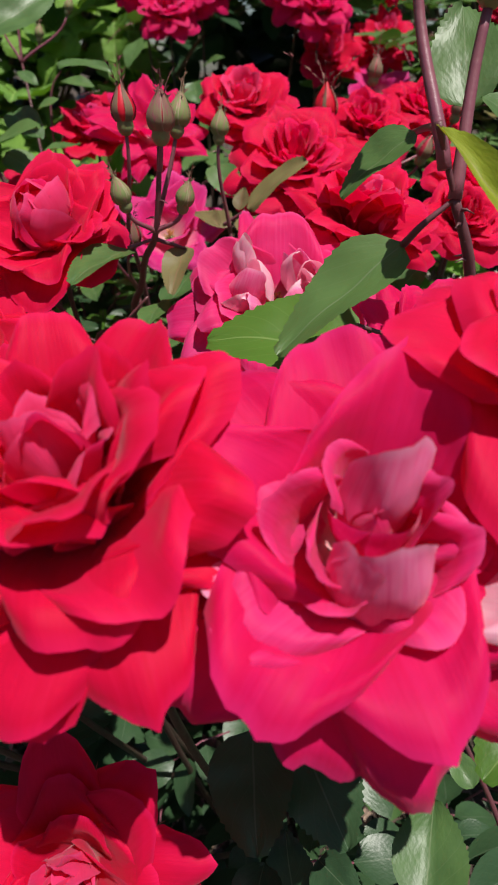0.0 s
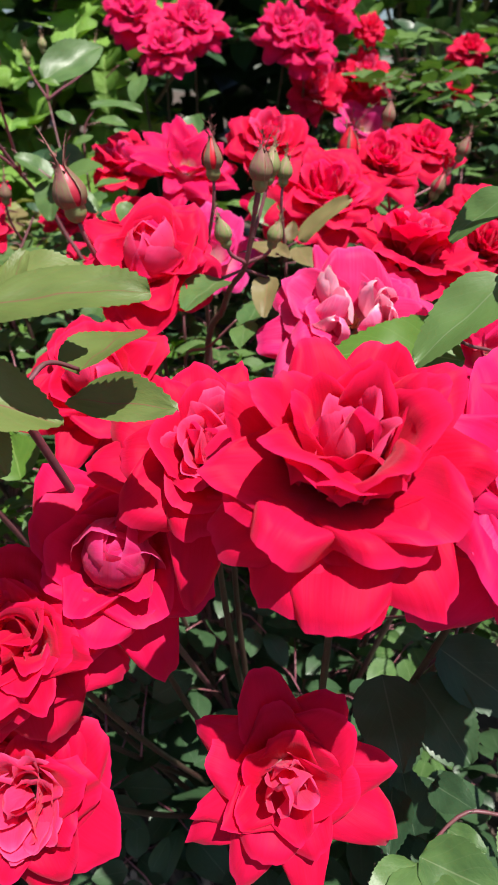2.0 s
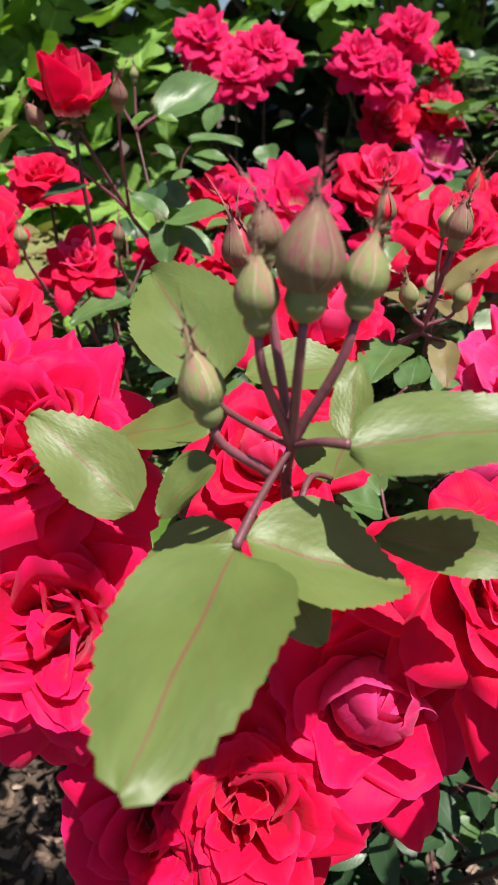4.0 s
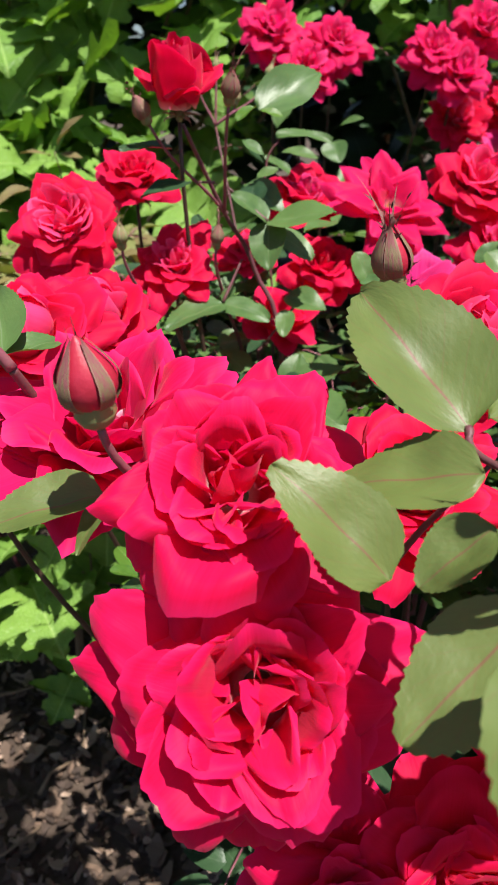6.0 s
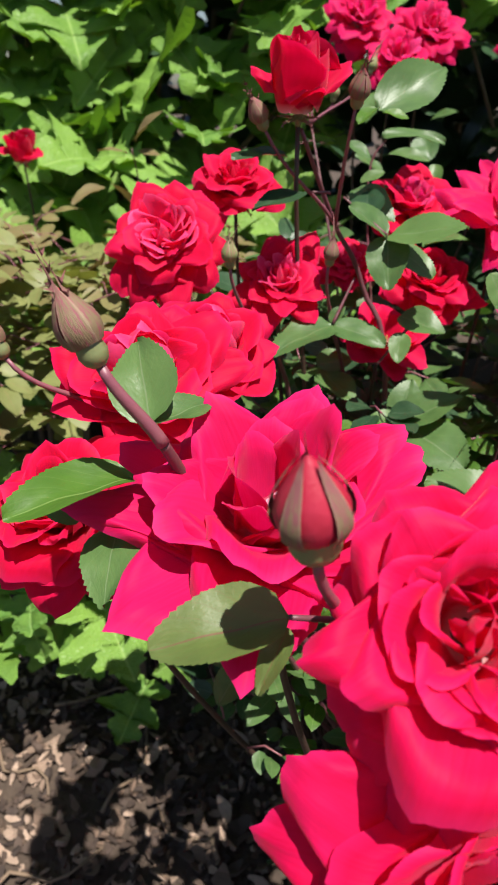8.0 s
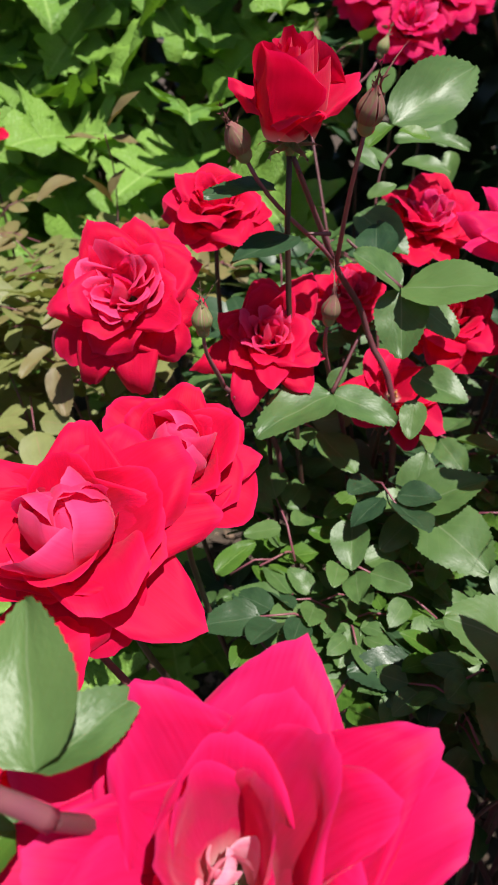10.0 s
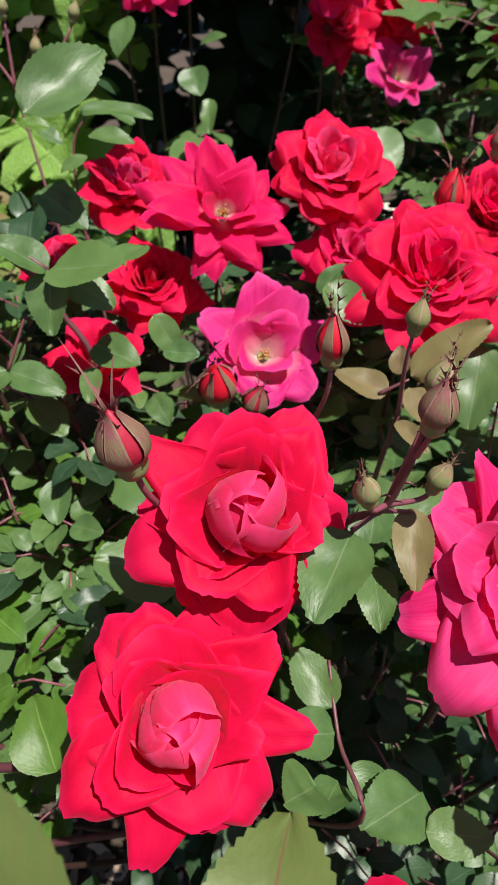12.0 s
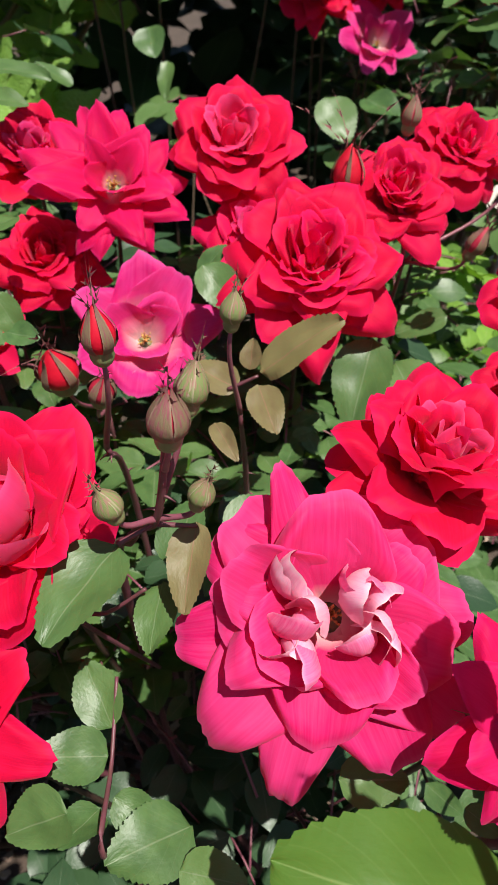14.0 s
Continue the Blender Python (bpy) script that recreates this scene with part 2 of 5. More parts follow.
MULCH = plain_material("mulch", (0.05, 0.032, 0.024), (0.10, 0.066, 0.048), 0.85, 60.0, 0.5)
mt = MULCH.node_tree
mg = mt.nodes.new("ShaderNodeNewGeometry")
mc = ramp(mt, mg.outputs["Random Per Island"], [(0.0, (0.03, 0.020, 0.016)), (0.50, (0.085, 0.055, 0.040)), (0.74, (0.20, 0.130, 0.088)), (0.88, (0.46, 0.33, 0.245))])
mn = node(mt, "ShaderNodeTexNoise", Scale=120.0, Detail=5.0)
mt.links.new(mixed(mt, math_node(mt, 'MULTIPLY', mn.outputs["Fac"], 0.7), mc, (0.05, 0.034, 0.026)), mt.nodes["Principled BSDF"].inputs["Base Color"])
PAVING = plain_material("paving_stone", (0.46, 0.42, 0.36), (0.58, 0.53, 0.46), 0.85, 30.0, 0.4)


# ---------------------------------------------------------------- mesh helpers
def mesh_from(name, verts, faces, material, uvs=None, smooth=True):
    me = bpy.data.meshes.new(name)
    me.from_pydata(verts, [], faces)
    if uvs is not None:
        layer = me.uv_layers.new(name="UVMap")
        idx = np.empty(len(me.loops), dtype=np.int32)
        me.loops.foreach_get("vertex_index", idx)
        layer.data.foreach_set("uv", np.asarray(uvs, dtype=np.float32)[idx].ravel())
    if smooth:
        me.polygons.foreach_set("use_smooth", np.ones(len(me.polygons), dtype=bool))
    me.materials.append(material)
    return me


def child(name, me, parent, label="", m=None):
    ob = new(name, me)
    ob.parent = parent
    if m is not None:
        ob.matrix_local = m
    if label:
        ob["label"] = label
    return ob


def frame_to(axis, spin=0.0, at=(0, 0, 0)):
    """A pose at a place whose z points along axis."""
    q = Vector(axis).normalized().to_track_quat('Z', 'Y').to_matrix().to_4x4()
    return Matrix.Translation(at) @ q @ Matrix.Rotation(spin, 4, 'Z')


def tube(points, radii, sides=7):
    """Verts and faces of a tapered tube along points."""
    pts = [Vector(p) for p in points]
    verts, faces = [], []
    ref = Vector((0.31, 0.87, 0.38))
    for k, p in enumerate(pts):
        d = (pts[min(k + 1, len(pts) - 1)] - pts[max(k - 1, 0)]).normalized()
        a = d.cross(ref).normalized()
        b = d.cross(a)
        for s in range(sides):
            ang = 2 * math.pi * s / sides
            verts.append(p + (a * math.cos(ang) + b * math.sin(ang)) * radii[k])
    for k in range(len(pts) - 1):
        for s in range(sides):
            faces.append((k * sides + s, k * sides + (s + 1) % sides, (k + 1) * sides + (s + 1) % sides, (k + 1) * sides + s))
    faces.append(tuple(range(sides))[::-1])
    faces.append(tuple((len(pts) - 1) * sides + s for s in range(sides)))
    return verts, faces


def bezier(p0, p1, p2, p3, n):
    p0, p1, p2, p3 = (Vector(p) for p in (p0, p1, p2, p3))
    out = []
    for k in range(n + 1):
        t = k / n
        out.append(p0 * (1 - t) ** 3 + p1 * 3 * t * (1 - t) ** 2 + p2 * 3 * t * t * (1 - t) + p3 * t ** 3)
    return out


def smooth_line(ps, steps):
    """A smooth curve through the given places."""
    out = []
    for k in range(len(ps) - 1):
        a, b = ps[k], ps[k + 1]
        ta = (b - ps[max(k - 1, 0)]) * 0.5
        tb = (ps[min(k + 2, len(ps) - 1)] - a) * 0.5
        for q in range(steps):
            u = q / steps
            out.append(a * (2 * u ** 3 - 3 * u * u + 1) + ta * (u ** 3 - 2 * u * u + u) + b * (3 * u * u - 2 * u ** 3) + tb * (u ** 3 - u * u))
    out.append(ps[-1])
    return out


def lathe(profile, sides=12, squash=1.0):
    verts, faces = [], []
    for r, z in profile:
        for s in range(sides):
            a = 2 * math.pi * s / sides
            verts.append((r * math.cos(a), r * math.sin(a) * squash, z))
    for k in range(len(profile) - 1):
        for s in range(sides):
            faces.append((k * sides + s, k * sides + (s + 1) % sides, (k + 1) * sides + (s + 1) % sides, (k + 1) * sides + s))
    return verts, faces


# ---------------------------------------------------------------- roses
def petal_mesh(rng, L, W, r0, e0, e1, cup, curl, ruffle, point, notch, material, nu=10, nv=10, wrap=0.0, lean=0.0):
    """One petal: its claw at radius r0, rising at e0 degrees and ending at e1, hollowed by cup or wrapped round the axis, its rim rolled back by curl."""
    verts, uvs, faces = [], [], []
    ph, ph2, ph3 = rng.uniform(0, 6.28), rng.uniform(0, 6.28), rng.uniform(0, 6.28)
    k1, k2 = rng.uniform(1.8, 3.4), rng.uniform(5.0, 9.0)
    skew = rng.uniform(-0.10, 0.10)
    seed = Vector((rng.uniform(0, 50), rng.uniform(0, 50), 0))
    pinch = rng.uniform(0.0, 0.35) if rng.random() < 0.35 else 0.0
    roll_side = [curl * rng.uniform(0.2, 1.6), curl * rng.uniform(0.2, 1.6)]
    bow = rng.uniform(-0.12, 0.12)
    crease = rng.uniform(-0.5, 0.5)
    for j in range(nv + 1):
        v = -1 + 2 * j / nv
        av = abs(v)
        reach = L * (1 - (0.40 if wrap < 0.8 else 0.20) * av ** 2.5 + point * (1 - av) ** 1.6 + 0.035 * math.exp(-(v / 0.10) ** 2) - notch * math.exp(-(v / 0.2) ** 2) + 0.018 * math.sin(k2 * v + ph2) + 0.020 * noise.noise(Vector((v * 7, ph2, ph))) + skew * v)
        r, z = r0, 0.0
        prev = 0.0
        for i in range(nu + 1):
            s = i / nu
            e = radians(e0 + (e1 - e0) * s ** 1.3)
            d = (s - prev) * reach
            r += d * math.cos(e)
            z += d * math.sin(e)
            prev = s
            wide = W / 2 * (0.20 + 0.80 * math.sin(min(1.0, s / 0.66) * math.pi / 2) ** 1.1) * (1 - (0.12 + pinch) * max(0, s - 0.66) / 0.34)
            x = v * wide
            lift = cup * x * x / max(W, 1e-6) * 2.6 * min(1.0, 0.35 + 1.3 * s) * (1 - wrap)
            y = x
            if wrap:
                rho = max(r, 0.30 * W) / wrap
                lift += rho * (1 - math.cos(min(2.6, abs(x) / rho)))
                y = rho * math.sin(max(-2.6, min(2.6, x / rho)))
            rim = max(0.0, s - 0.80) / 0.20
            side = max(0.0, av - 0.74) / 0.26
            lift -= L * (0.42 * curl * rim ** 2 + 0.30 * roll_side[v > 0] * side ** 2 * s * (1 - 0.5 * wrap))
            lift += ruffle * L * s * s * (math.sin(k1 * v + ph) * 0.8 + math.sin(k2 * v + ph2) * 0.18 * av)
            lift -= 0.030 * L * s * max(0.0, 1 - abs(v - crease) * 3.0)
            if wrap > 0.85:
                lift += 0.020 * L * s * math.sin(k2 * 1.5 * v + ph) * (1 - 0.4 * s)
            lift += noise.noise(seed + Vector((s * 2.4, v * 1.8, 0))) * 0.055 * L * s + noise.noise(seed + Vector((s * 6, v * 6, 9))) * 0.016 * L * min(1.0, s * 3) + noise.noise(seed + Vector((s * 5, v * 15, 4))) * 0.006 * L * s
            y += lean * s * W + bow * W * s * s
            verts.append((r - math.sin(e) * lift, y, z + math.cos(e) * lift))
            uvs.append((s, (v + 1) / 2))
    for j in range(nv):
        for i in range(nu):
            a = j * (nu + 1) + i
            faces.append((a, a + nu + 1, a + nu + 2, a + 1))
    return mesh_from("petal", verts, faces, material, uvs)


# whorl: count, length, width, foot radius, rise at foot, rise at rim, cup, curl, colour slot (0 outer, 1 heart, 2 pink), wrap
STYLES = {
    "double": [(8, 1.00, 0.90, 0.10, 24, -6, 0.26, 0.22, 0, 0), (7, 0.90, 0.86, 0.10, 44, 18, 0.36, 0.24, 0, 0), (6, 0.78, 0.74, 0.10, 62, 46, 0.36, 0.18, 0, 0.2), (5, 0.70, 0.64, 0.10, 70, 72, 0.3, 0.14, 1, 0.4)],
    "bowl": [(9, 1.00, 0.94, 0.10, 18, -10, 0.08, 0.12, 0, 0), (8, 0.96, 0.84, 0.12, 42, 16, 0.24, 0.24, 0, 0), (8, 0.94, 0.74, 0.14, 66, 52, 0.42, 0.24, 0, 0.1), (7, 0.82, 0.64, 0.14, 74, 76, 0.40, 0.20, 0, 0.2)],
    "cupped": [(8, 1.00, 0.98, 0.10, 22, -2, 0.26, 0.14, 0, 0), (6, 0.88, 0.90, 0.10, 42, 22, 0.36, 0.14, 0, 0), (4, 0.76, 0.84, 0.12, 54, 46, 0.36, 0.08, 0, 0.3),
               (4, 0.96, 1.04, 0.20, 56, 142, 0.0, 0.0, 1, 0.95), (4, 0.88, 0.88, 0.14, 66, 140, 0.0, 0.0, 1, 1.0)],
    "open": [(8, 1.00, 0.70, 0.08, 18, 0, 0.22, 0.16, 0, 0), (6, 0.84, 0.66, 0.08, 38, 20, 0.3, 0.14, 0, 0), (5, 0.58, 0.46, 0.07, 60, 48, 0.3, 0.08, 0, 0.2)],
    "fluffed": [(8, 1.00, 0.72, 0.08, 18, 0, 0.24, 0.16, 0, 0), (6, 0.86, 0.70, 0.08, 38, 22, 0.34, 0.16, 0, 0), (6, 0.68, 0.62, 0.07, 58, 60, 0.36, 0.14, 0, 0.2)],
    "single": [(7, 1.00, 0.86, 0.08, 30, 14, 0.30, 0.14, 0, 0), (4, 0.74, 0.64, 0.08, 52, 44, 0.3, 0.12, 0, 0)],
    "goblet": [(3, 1.30, 1.10, 0.16, 46, 22, 0.3, 0.20, 0, 0.1), (3, 1.50, 2.3, 0.46, 68, 98, 0.1, 0.16, 0, 0.85), (4, 1.54, 1.6, 0.32, 74, 100, 0.0, 0.08, 0, 1.0), (3, 1.52, 0.95, 0.16, 78, 100, 0.0, 0.02, 1, 1.0), (3, 1.46, 0.60, 0.05, 80, 98, 0.0, 0.0, 1, 1.0)],
    "ruffled": [(8, 1.00, 0.96, 0.10, 20, -8, 0.28, 0.22, 0, 0), (7, 0.92, 0.90, 0.10, 40, 12, 0.34, 0.26, 0, 0), (7, 0.80, 0.70, 0.12, 56, 36, 0.34, 0.24, 0, 0.1), (6, 0.70, 0.66, 0.14, 64, 60, 0.34, 0.20, 1, 0.2)],
    "loose": [(8, 1.00, 0.96, 0.10, 22, -2, 0.22, 0.16, 0, 0), (7, 0.84, 0.84, 0.10, 38, 16, 0.3, 0.18, 0, 0), (5, 0.68, 0.64, 0.10, 56, 46, 0.36, 0.16, 0, 0.2)],
    "folded": [(8, 1.00, 0.94, 0.10, 20, -6, 0.24, 0.26, 0, 0), (7, 0.90, 0.88, 0.10, 44, 24, 0.38, 0.26, 0, 0), (4, 0.64, 0.60, 0.12, 46, 36, 0.3, 0.36, 2, 0.1)],
    "peony": [(9, 1.00, 0.84, 0.10, 20, -6, 0.26, 0.20, 0, 0), (8, 0.82, 0.80, 0.10, 36, 16, 0.34, 0.20, 0, 0), (6, 0.64, 0.62, 0.14, 48, 40, 0.34, 0.24, 0, 0.2)],
    "pompon": [(9, 1.00, 0.80, 0.12, 10, -24, 0.2, 0.2, 0, 0), (9, 0.96, 0.74, 0.12, 38, 8, 0.3, 0.2, 0, 0), (9, 0.88, 0.64, 0.10, 58, 36, 0.3, 0.18, 0, 0), (7, 0.72, 0.46, 0.08, 72, 66, 0.3, 0.14, 1, 0.3)],
}
# crowded heart petals: count, share of the radius that they fill, length, width, rise at the rim
HEARTS = {"double": (12, 0.24, 0.56, 0.50, 74), "bowl": (12, 0.26, 0.64, 0.50, 76), "ruffled": (17, 0.34, 0.54, 0.50, 68), "loose": (7, 0.16, 0.60, 0.50, 92), "folded": (10, 0.26, 0.52, 0.48, 76), "pompon": (6, 0.16, 0.62, 0.40, 86), "fluffed": (6, 0.10, 0.22, 0.26, 70)}


def stamens(rng, R):
    verts, faces = [], []
    for k in range(34):
        a, lean = rng.uniform(0, 6.28), rng.uniform(0.1, 0.75)
        tip = Vector((math.cos(a) * math.sin(lean), math.sin(a) * math.sin(lean), math.cos(lean))) * R * rng.uniform(0.08, 0.17)
        v, f = tube([(0, 0, 0), tip * 0.9, tip, tip * 1.08], [R * 0.005, R * 0.005, R * 0.013, R * 0.004], 4)
        n = len(verts)
        verts += v
        faces += [tuple(i + n for i in q) for q in f]
    return mesh_from("stamens", verts, faces, STAMEN)


CROWNS = [(-0.04, 0.40, -0.01), (0.06, 0.52, -0.01), (-0.12, 0.50, -0.01), (0.16, 0.60, -0.01), (0.02, 0.34, -0.01)]
REAR_CROWNS = [(-0.05, 1.02, -0.01), (0.14, 1.06, -0.01), (0.34, 1.10, -0.01)]


def stalk_points(top, axis, crowns, rng, reach=0.10, n=14):
    c = min(crowns, key=lambda q: (q[0] - top[0]) ** 2 + (q[1] - top[1]) ** 2)
    c = Vector(c) + Vector((rng.uniform(-0.03, 0.03), rng.uniform(-0.03, 0.03), 0))
    top = Vector(top)
    a = top - (Vector(axis).normalized() * 0.5 + Vector((0, 0, 0.7))) * reach
    b = Vector((c.x * 0.6 + top.x * 0.4, c.y * 0.6 + top.y * 0.4, top.z * 0.35))
    return bezier(top, a, b, c, n)


def rose(at, R, face, style="double", colour="red", heart="rosy", spin=0.0, seed=1, label="", crowns=None, size=10, openness=0.0, outer=None, second=None, third=None, sharp=0.0):
    """A rose in bloom on its own stalk that grows out of the bush. outer, second, third: the petals of the first whorls as (bearing round the flower, length, width, lift)."""
    rng = random.Random(seed)
    root = new("rose", None)
    axis = Vector(face).normalized()
    R *= 0.94
    root.matrix_world = frame_to(axis, 0, Vector(at) - axis * R * 0.30)
    j = rng.uniform
    for index, (n, l, w, r0, e0, e1, cup, curl, slot, wrap) in enumerate(STYLES[style]):
        turn = j(0, 360)
        given = (outer, second, third)[index] if index < 3 else None
        if given is None:
            even = 0.35 if wrap > 0.85 else 1.0
            given = [(turn + 360 * (k + j(-0.22, 0.22)) / n, 1 + even * j(-0.16, 0.08), j(0.84, 1.18), even * j(-15, 13)) for k in range(n)]
            if index == 0:
                given = [(a + spin, *q) for a, *q in given]
        for k, (bearing, length, width, raised) in enumerate(given):
            rise = openness + raised
            me = petal_mesh(rng, R * l * length, R * w * width, R * r0, e0 + rise * 0.5 + j(-4, 4), e1 + rise + j(-7, 7), cup * j(0.6, 1.3),
                            curl * j(0.2, 1.9), j(0.01, 0.075) * (1 - 0.6 * wrap), (sharp + j(-0.05, 0.13)) if wrap < 0.85 else j(-0.06, 0.04), j(0.0, 0.06) if wrap < 0.85 else 0.0, PETAL[(colour, heart, "pink")[slot]], size, size, wrap, j(-0.12, 0.12))
            child("petal", me, root, m=Matrix.Translation((0, 0, R * 0.014 * index + R * 0.006 * (k % 3))) @ Matrix.Rotation(radians(bearing), 4, 'Z') @ Matrix.Rotation(j(-0.28, 0.28) if slot and wrap < 0.85 else j(-0.16, 0.16), 4, 'X'))
    if style in HEARTS:
        number, spread, long, broad, rise = HEARTS[style]
        for k in range(number):
            share = (k + 0.3) / number
            a = 2.4 * k + j(-0.3, 0.3)
            inner = k < 3
            me = petal_mesh(rng, R * long * j(0.88, 1.10) * (1.0 - 0.14 * share), R * broad * j(0.8, 1.2), R * 0.02, 76 + j(-8, 8), (122 if inner else rise + 14 * (1 - share) - 14 * share) + j(-10, 10), 0.4, 0.05 if inner else j(0.06, 0.30), j(0.02, 0.07), j(-0.04, 0.06), j(0.0, 0.05), PETAL[heart], size, size, 0.85 if inner else j(0.3, 0.7), j(-0.1, 0.1))
            ring = R * spread * (0.12 if inner else share ** 0.5)
            child("petal", me, root, m=Matrix.Translation((ring * math.cos(a), ring * math.sin(a), R * (0.20 - 0.07 * share))) @ Matrix.Rotation(a + (0.0 if inner else j(-0.9, 0.9)), 4, 'Z') @ Matrix.Rotation(j(-0.22, 0.22), 4, 'X'))
    if style == "folded":
        # tall creased hoods in front of the crowded heart
        for k, (x, y, a, long, broad, rise, hue) in enumerate([(0.06, -0.34, -84, 0.78, 0.58, 140, "blush"), (0.02, 0.04, -100, 0.84, 0.48, 140, "blush"), (-0.10, -0.30, -110, 0.66, 0.40, 130, "blush"), (-0.30, -0.10, 190, 0.52, 0.56, 40, "blush"), (-0.26, -0.28, 215, 0.56, 0.50, 46, "pink"), (0.34, -0.16, -20, 0.60, 0.56, 70, "cream")]):
            me = petal_mesh(rng, R * long, R * broad, R * 0.03, 80 if k < 3 else 52, rise + j(-4, 4), 0.3, 0.06 if k < 3 else 0.36, 0.07, 0.0, 0.02, PETAL[hue], size, size, 0.8 if k < 3 else 0.2, 0.0)
            child("petal", me, root, m=Matrix.Translation((R * x, R * y, R * 0.08)) @ Matrix.Rotation(radians(a + j(-6, 6)), 4, 'Z'))
    if style == "cupped":
        # the furled core inside the globe
        v, f = lathe([(max(0.0002, R * 0.34 * max(0.0, math.sin(math.pi * (0.12 + 0.88 * k / 10))) ** 0.7), R * (0.06 + 0.74 * k / 10)) for k in range(11)], 14)
        uv = [(min(1.0, max(0.3, p[2] / R)), 0.5 + 0.5 * math.sin(3 * math.atan2(p[1], p[0]))) for p in v]
        child("petal", mesh_from("petal", v, f, PETAL[heart], uv), root)
    if style == "peony":
        # two crumpled clusters of little hooded petals on either side of the stamens
        for k in range(16):
            side = 1 if k % 2 else -1
            a = 0.80 * k + j(-0.3, 0.3)
            x, y = 0.22 * side + 0.11 * math.cos(a), 0.02 * side + 0.19 * math.sin(a)
            me = petal_mesh(rng, R * j(0.44, 0.60), R * j(0.36, 0.50), R * 0.02, 52 + j(-10, 10), 140 + j(-24, 18), 0.2, 0.0, 0.06, 0.0, 0.02, PETAL[heart if k % 5 < 3 else "blush"], size, size, 0.7, 0.0)
            child("petal", me, root, m=Matrix.Translation((R * x, R * y, R * 0.13)) @ Matrix.Rotation(a + (1.9 if side < 0 else 1.2) + j(-0.8, 0.8), 4, 'Z') @ Matrix.Rotation(j(-0.35, 0.35), 4, 'X'))
    if style in ("open", "single", "peony"):
        child("stamen_tuft", stamens(rng, R), root, "yellow stamens", Matrix.Translation((0, 0, R * 0.04)))["kind"] = "stuff"
    v, f = lathe([(0.001, -R * 0.34), (R * 0.07, -R * 0.30), (R * 0.12, -R * 0.18), (R * 0.10, -R * 0.05), (R * 0.12, 0.0), (0.001, R * 0.02)], 10)
    hip = child("hip", mesh_from("hip", v, f, HIP), root, "green rose hip below the petals")
    for k in range(5):
        child("sepal", sepal_mesh(R * 0.55, R * 0.12, R * 0.10, 0.3, 0.5, SEPAL), hip, m=Matrix.Rotation(2 * math.pi * k / 5 + 0.3, 4, 'Z') @ Matrix.Translation((R * 0.04, 0, -R * 0.02)) @ Matrix.Rotation(radians(100), 4, 'Y'))
    inv = root.matrix_world.inverted()
    base = root.matrix_world @ Vector((0, 0, -R * 0.32))
    pts = stalk_points(base, axis, crowns or CROWNS, rng)
    v, f = tube([inv @ p for p in pts], [0.0012 + 0.0011 * k / len(pts) for k in range(len(pts))], 7)
    child("stalk", mesh_from("stalk", v, f, CANE_DARK), root, "dark green stalk")
    return tagged(root, label or "red double rose in full bloom on the bush", "rose", "roses of the bush")


def bud_radius(r, s):
    """Radius of a bud at the share s of its height: plump below, drawn to a blunt point."""
    return r * max(0.0, math.sin(math.pi * min(1.0, 0.14 + 0.86 * s) ** 0.86)) ** 0.66 * (1 - 0.52 * s * s)


def sepal_mesh(H, r, W, tail, spread, material, gap=1.05):
    """A pointed sepal that hugs a bud of height H and ends in a thin tail."""
    verts, uvs, faces = [], [], []
    n = 12
    for i in range(n + 1):
        s = i / n
        top = 1.0 + tail
        zz = s * top
        w = W * max(0.0, math.cos(min(1.0, zz / 1.0) * math.pi / 2)) ** 0.8 * (0.85 + 0.6 * zz * (1 - zz)) + 0.24 * W * (1 - s) ** 0.7
        rr = bud_radius(r, min(zz, 0.97)) * gap + r * 0.04 + spread * H * max(0, zz - 0.55) ** 2
        rr *= max(0.15, 1 - 1.5 * max(0.0, zz - 0.88)) if spread < 0.35 else 1.0
        for v in (-1, -0.5, 0, 0.5, 1):
            ang = v * w / max(rr, r * 0.35)
            verts.append((rr * math.cos(ang), rr * math.sin(ang), zz * H))
            uvs.append((s, (v + 1) / 2))
    for i in range(n):
        for j in range(4):
            a = i * 5 + j
            faces.append((a, a + 1, a + 6, a + 5))
    # fine side fringes, curled outward
    for k, (i, edge) in enumerate(((6, 4), (7, 0), (9, 4))):
        if tail < 0.3:
            break
        p = Vector(verts[i * 5 + edge])
        out = Vector((p.x, p.y, 0)).normalized()
        along = Vector((-out.y, out.x, 0)) * (1 if edge else -1)
        size = H * (0.16 + 0.07 * math.sin(7 * k + 40 * tail))
        q1 = p + (out * 0.35 + along * 0.4 + Vector((0, 0, 0.6))) * size * 0.5
        q2 = p + (out * 0.75 + along * 0.6 + Vector((0, 0, 0.9))) * size
        w = Vector((0, 0, H * 0.03))
        n0 = len(verts)
        verts += [tuple(q1 - w), tuple(q1 + w), tuple(q2)]
        uvs += [(0.8, 0.3), (0.8, 0.7), (1.0, 0.5)]
        a = i * 5 + edge
        faces += [(a, a + 5, n0 + 1, n0), (n0, n0 + 1, n0 + 2)]
    return mesh_from("sepal", verts, faces, material, uvs)


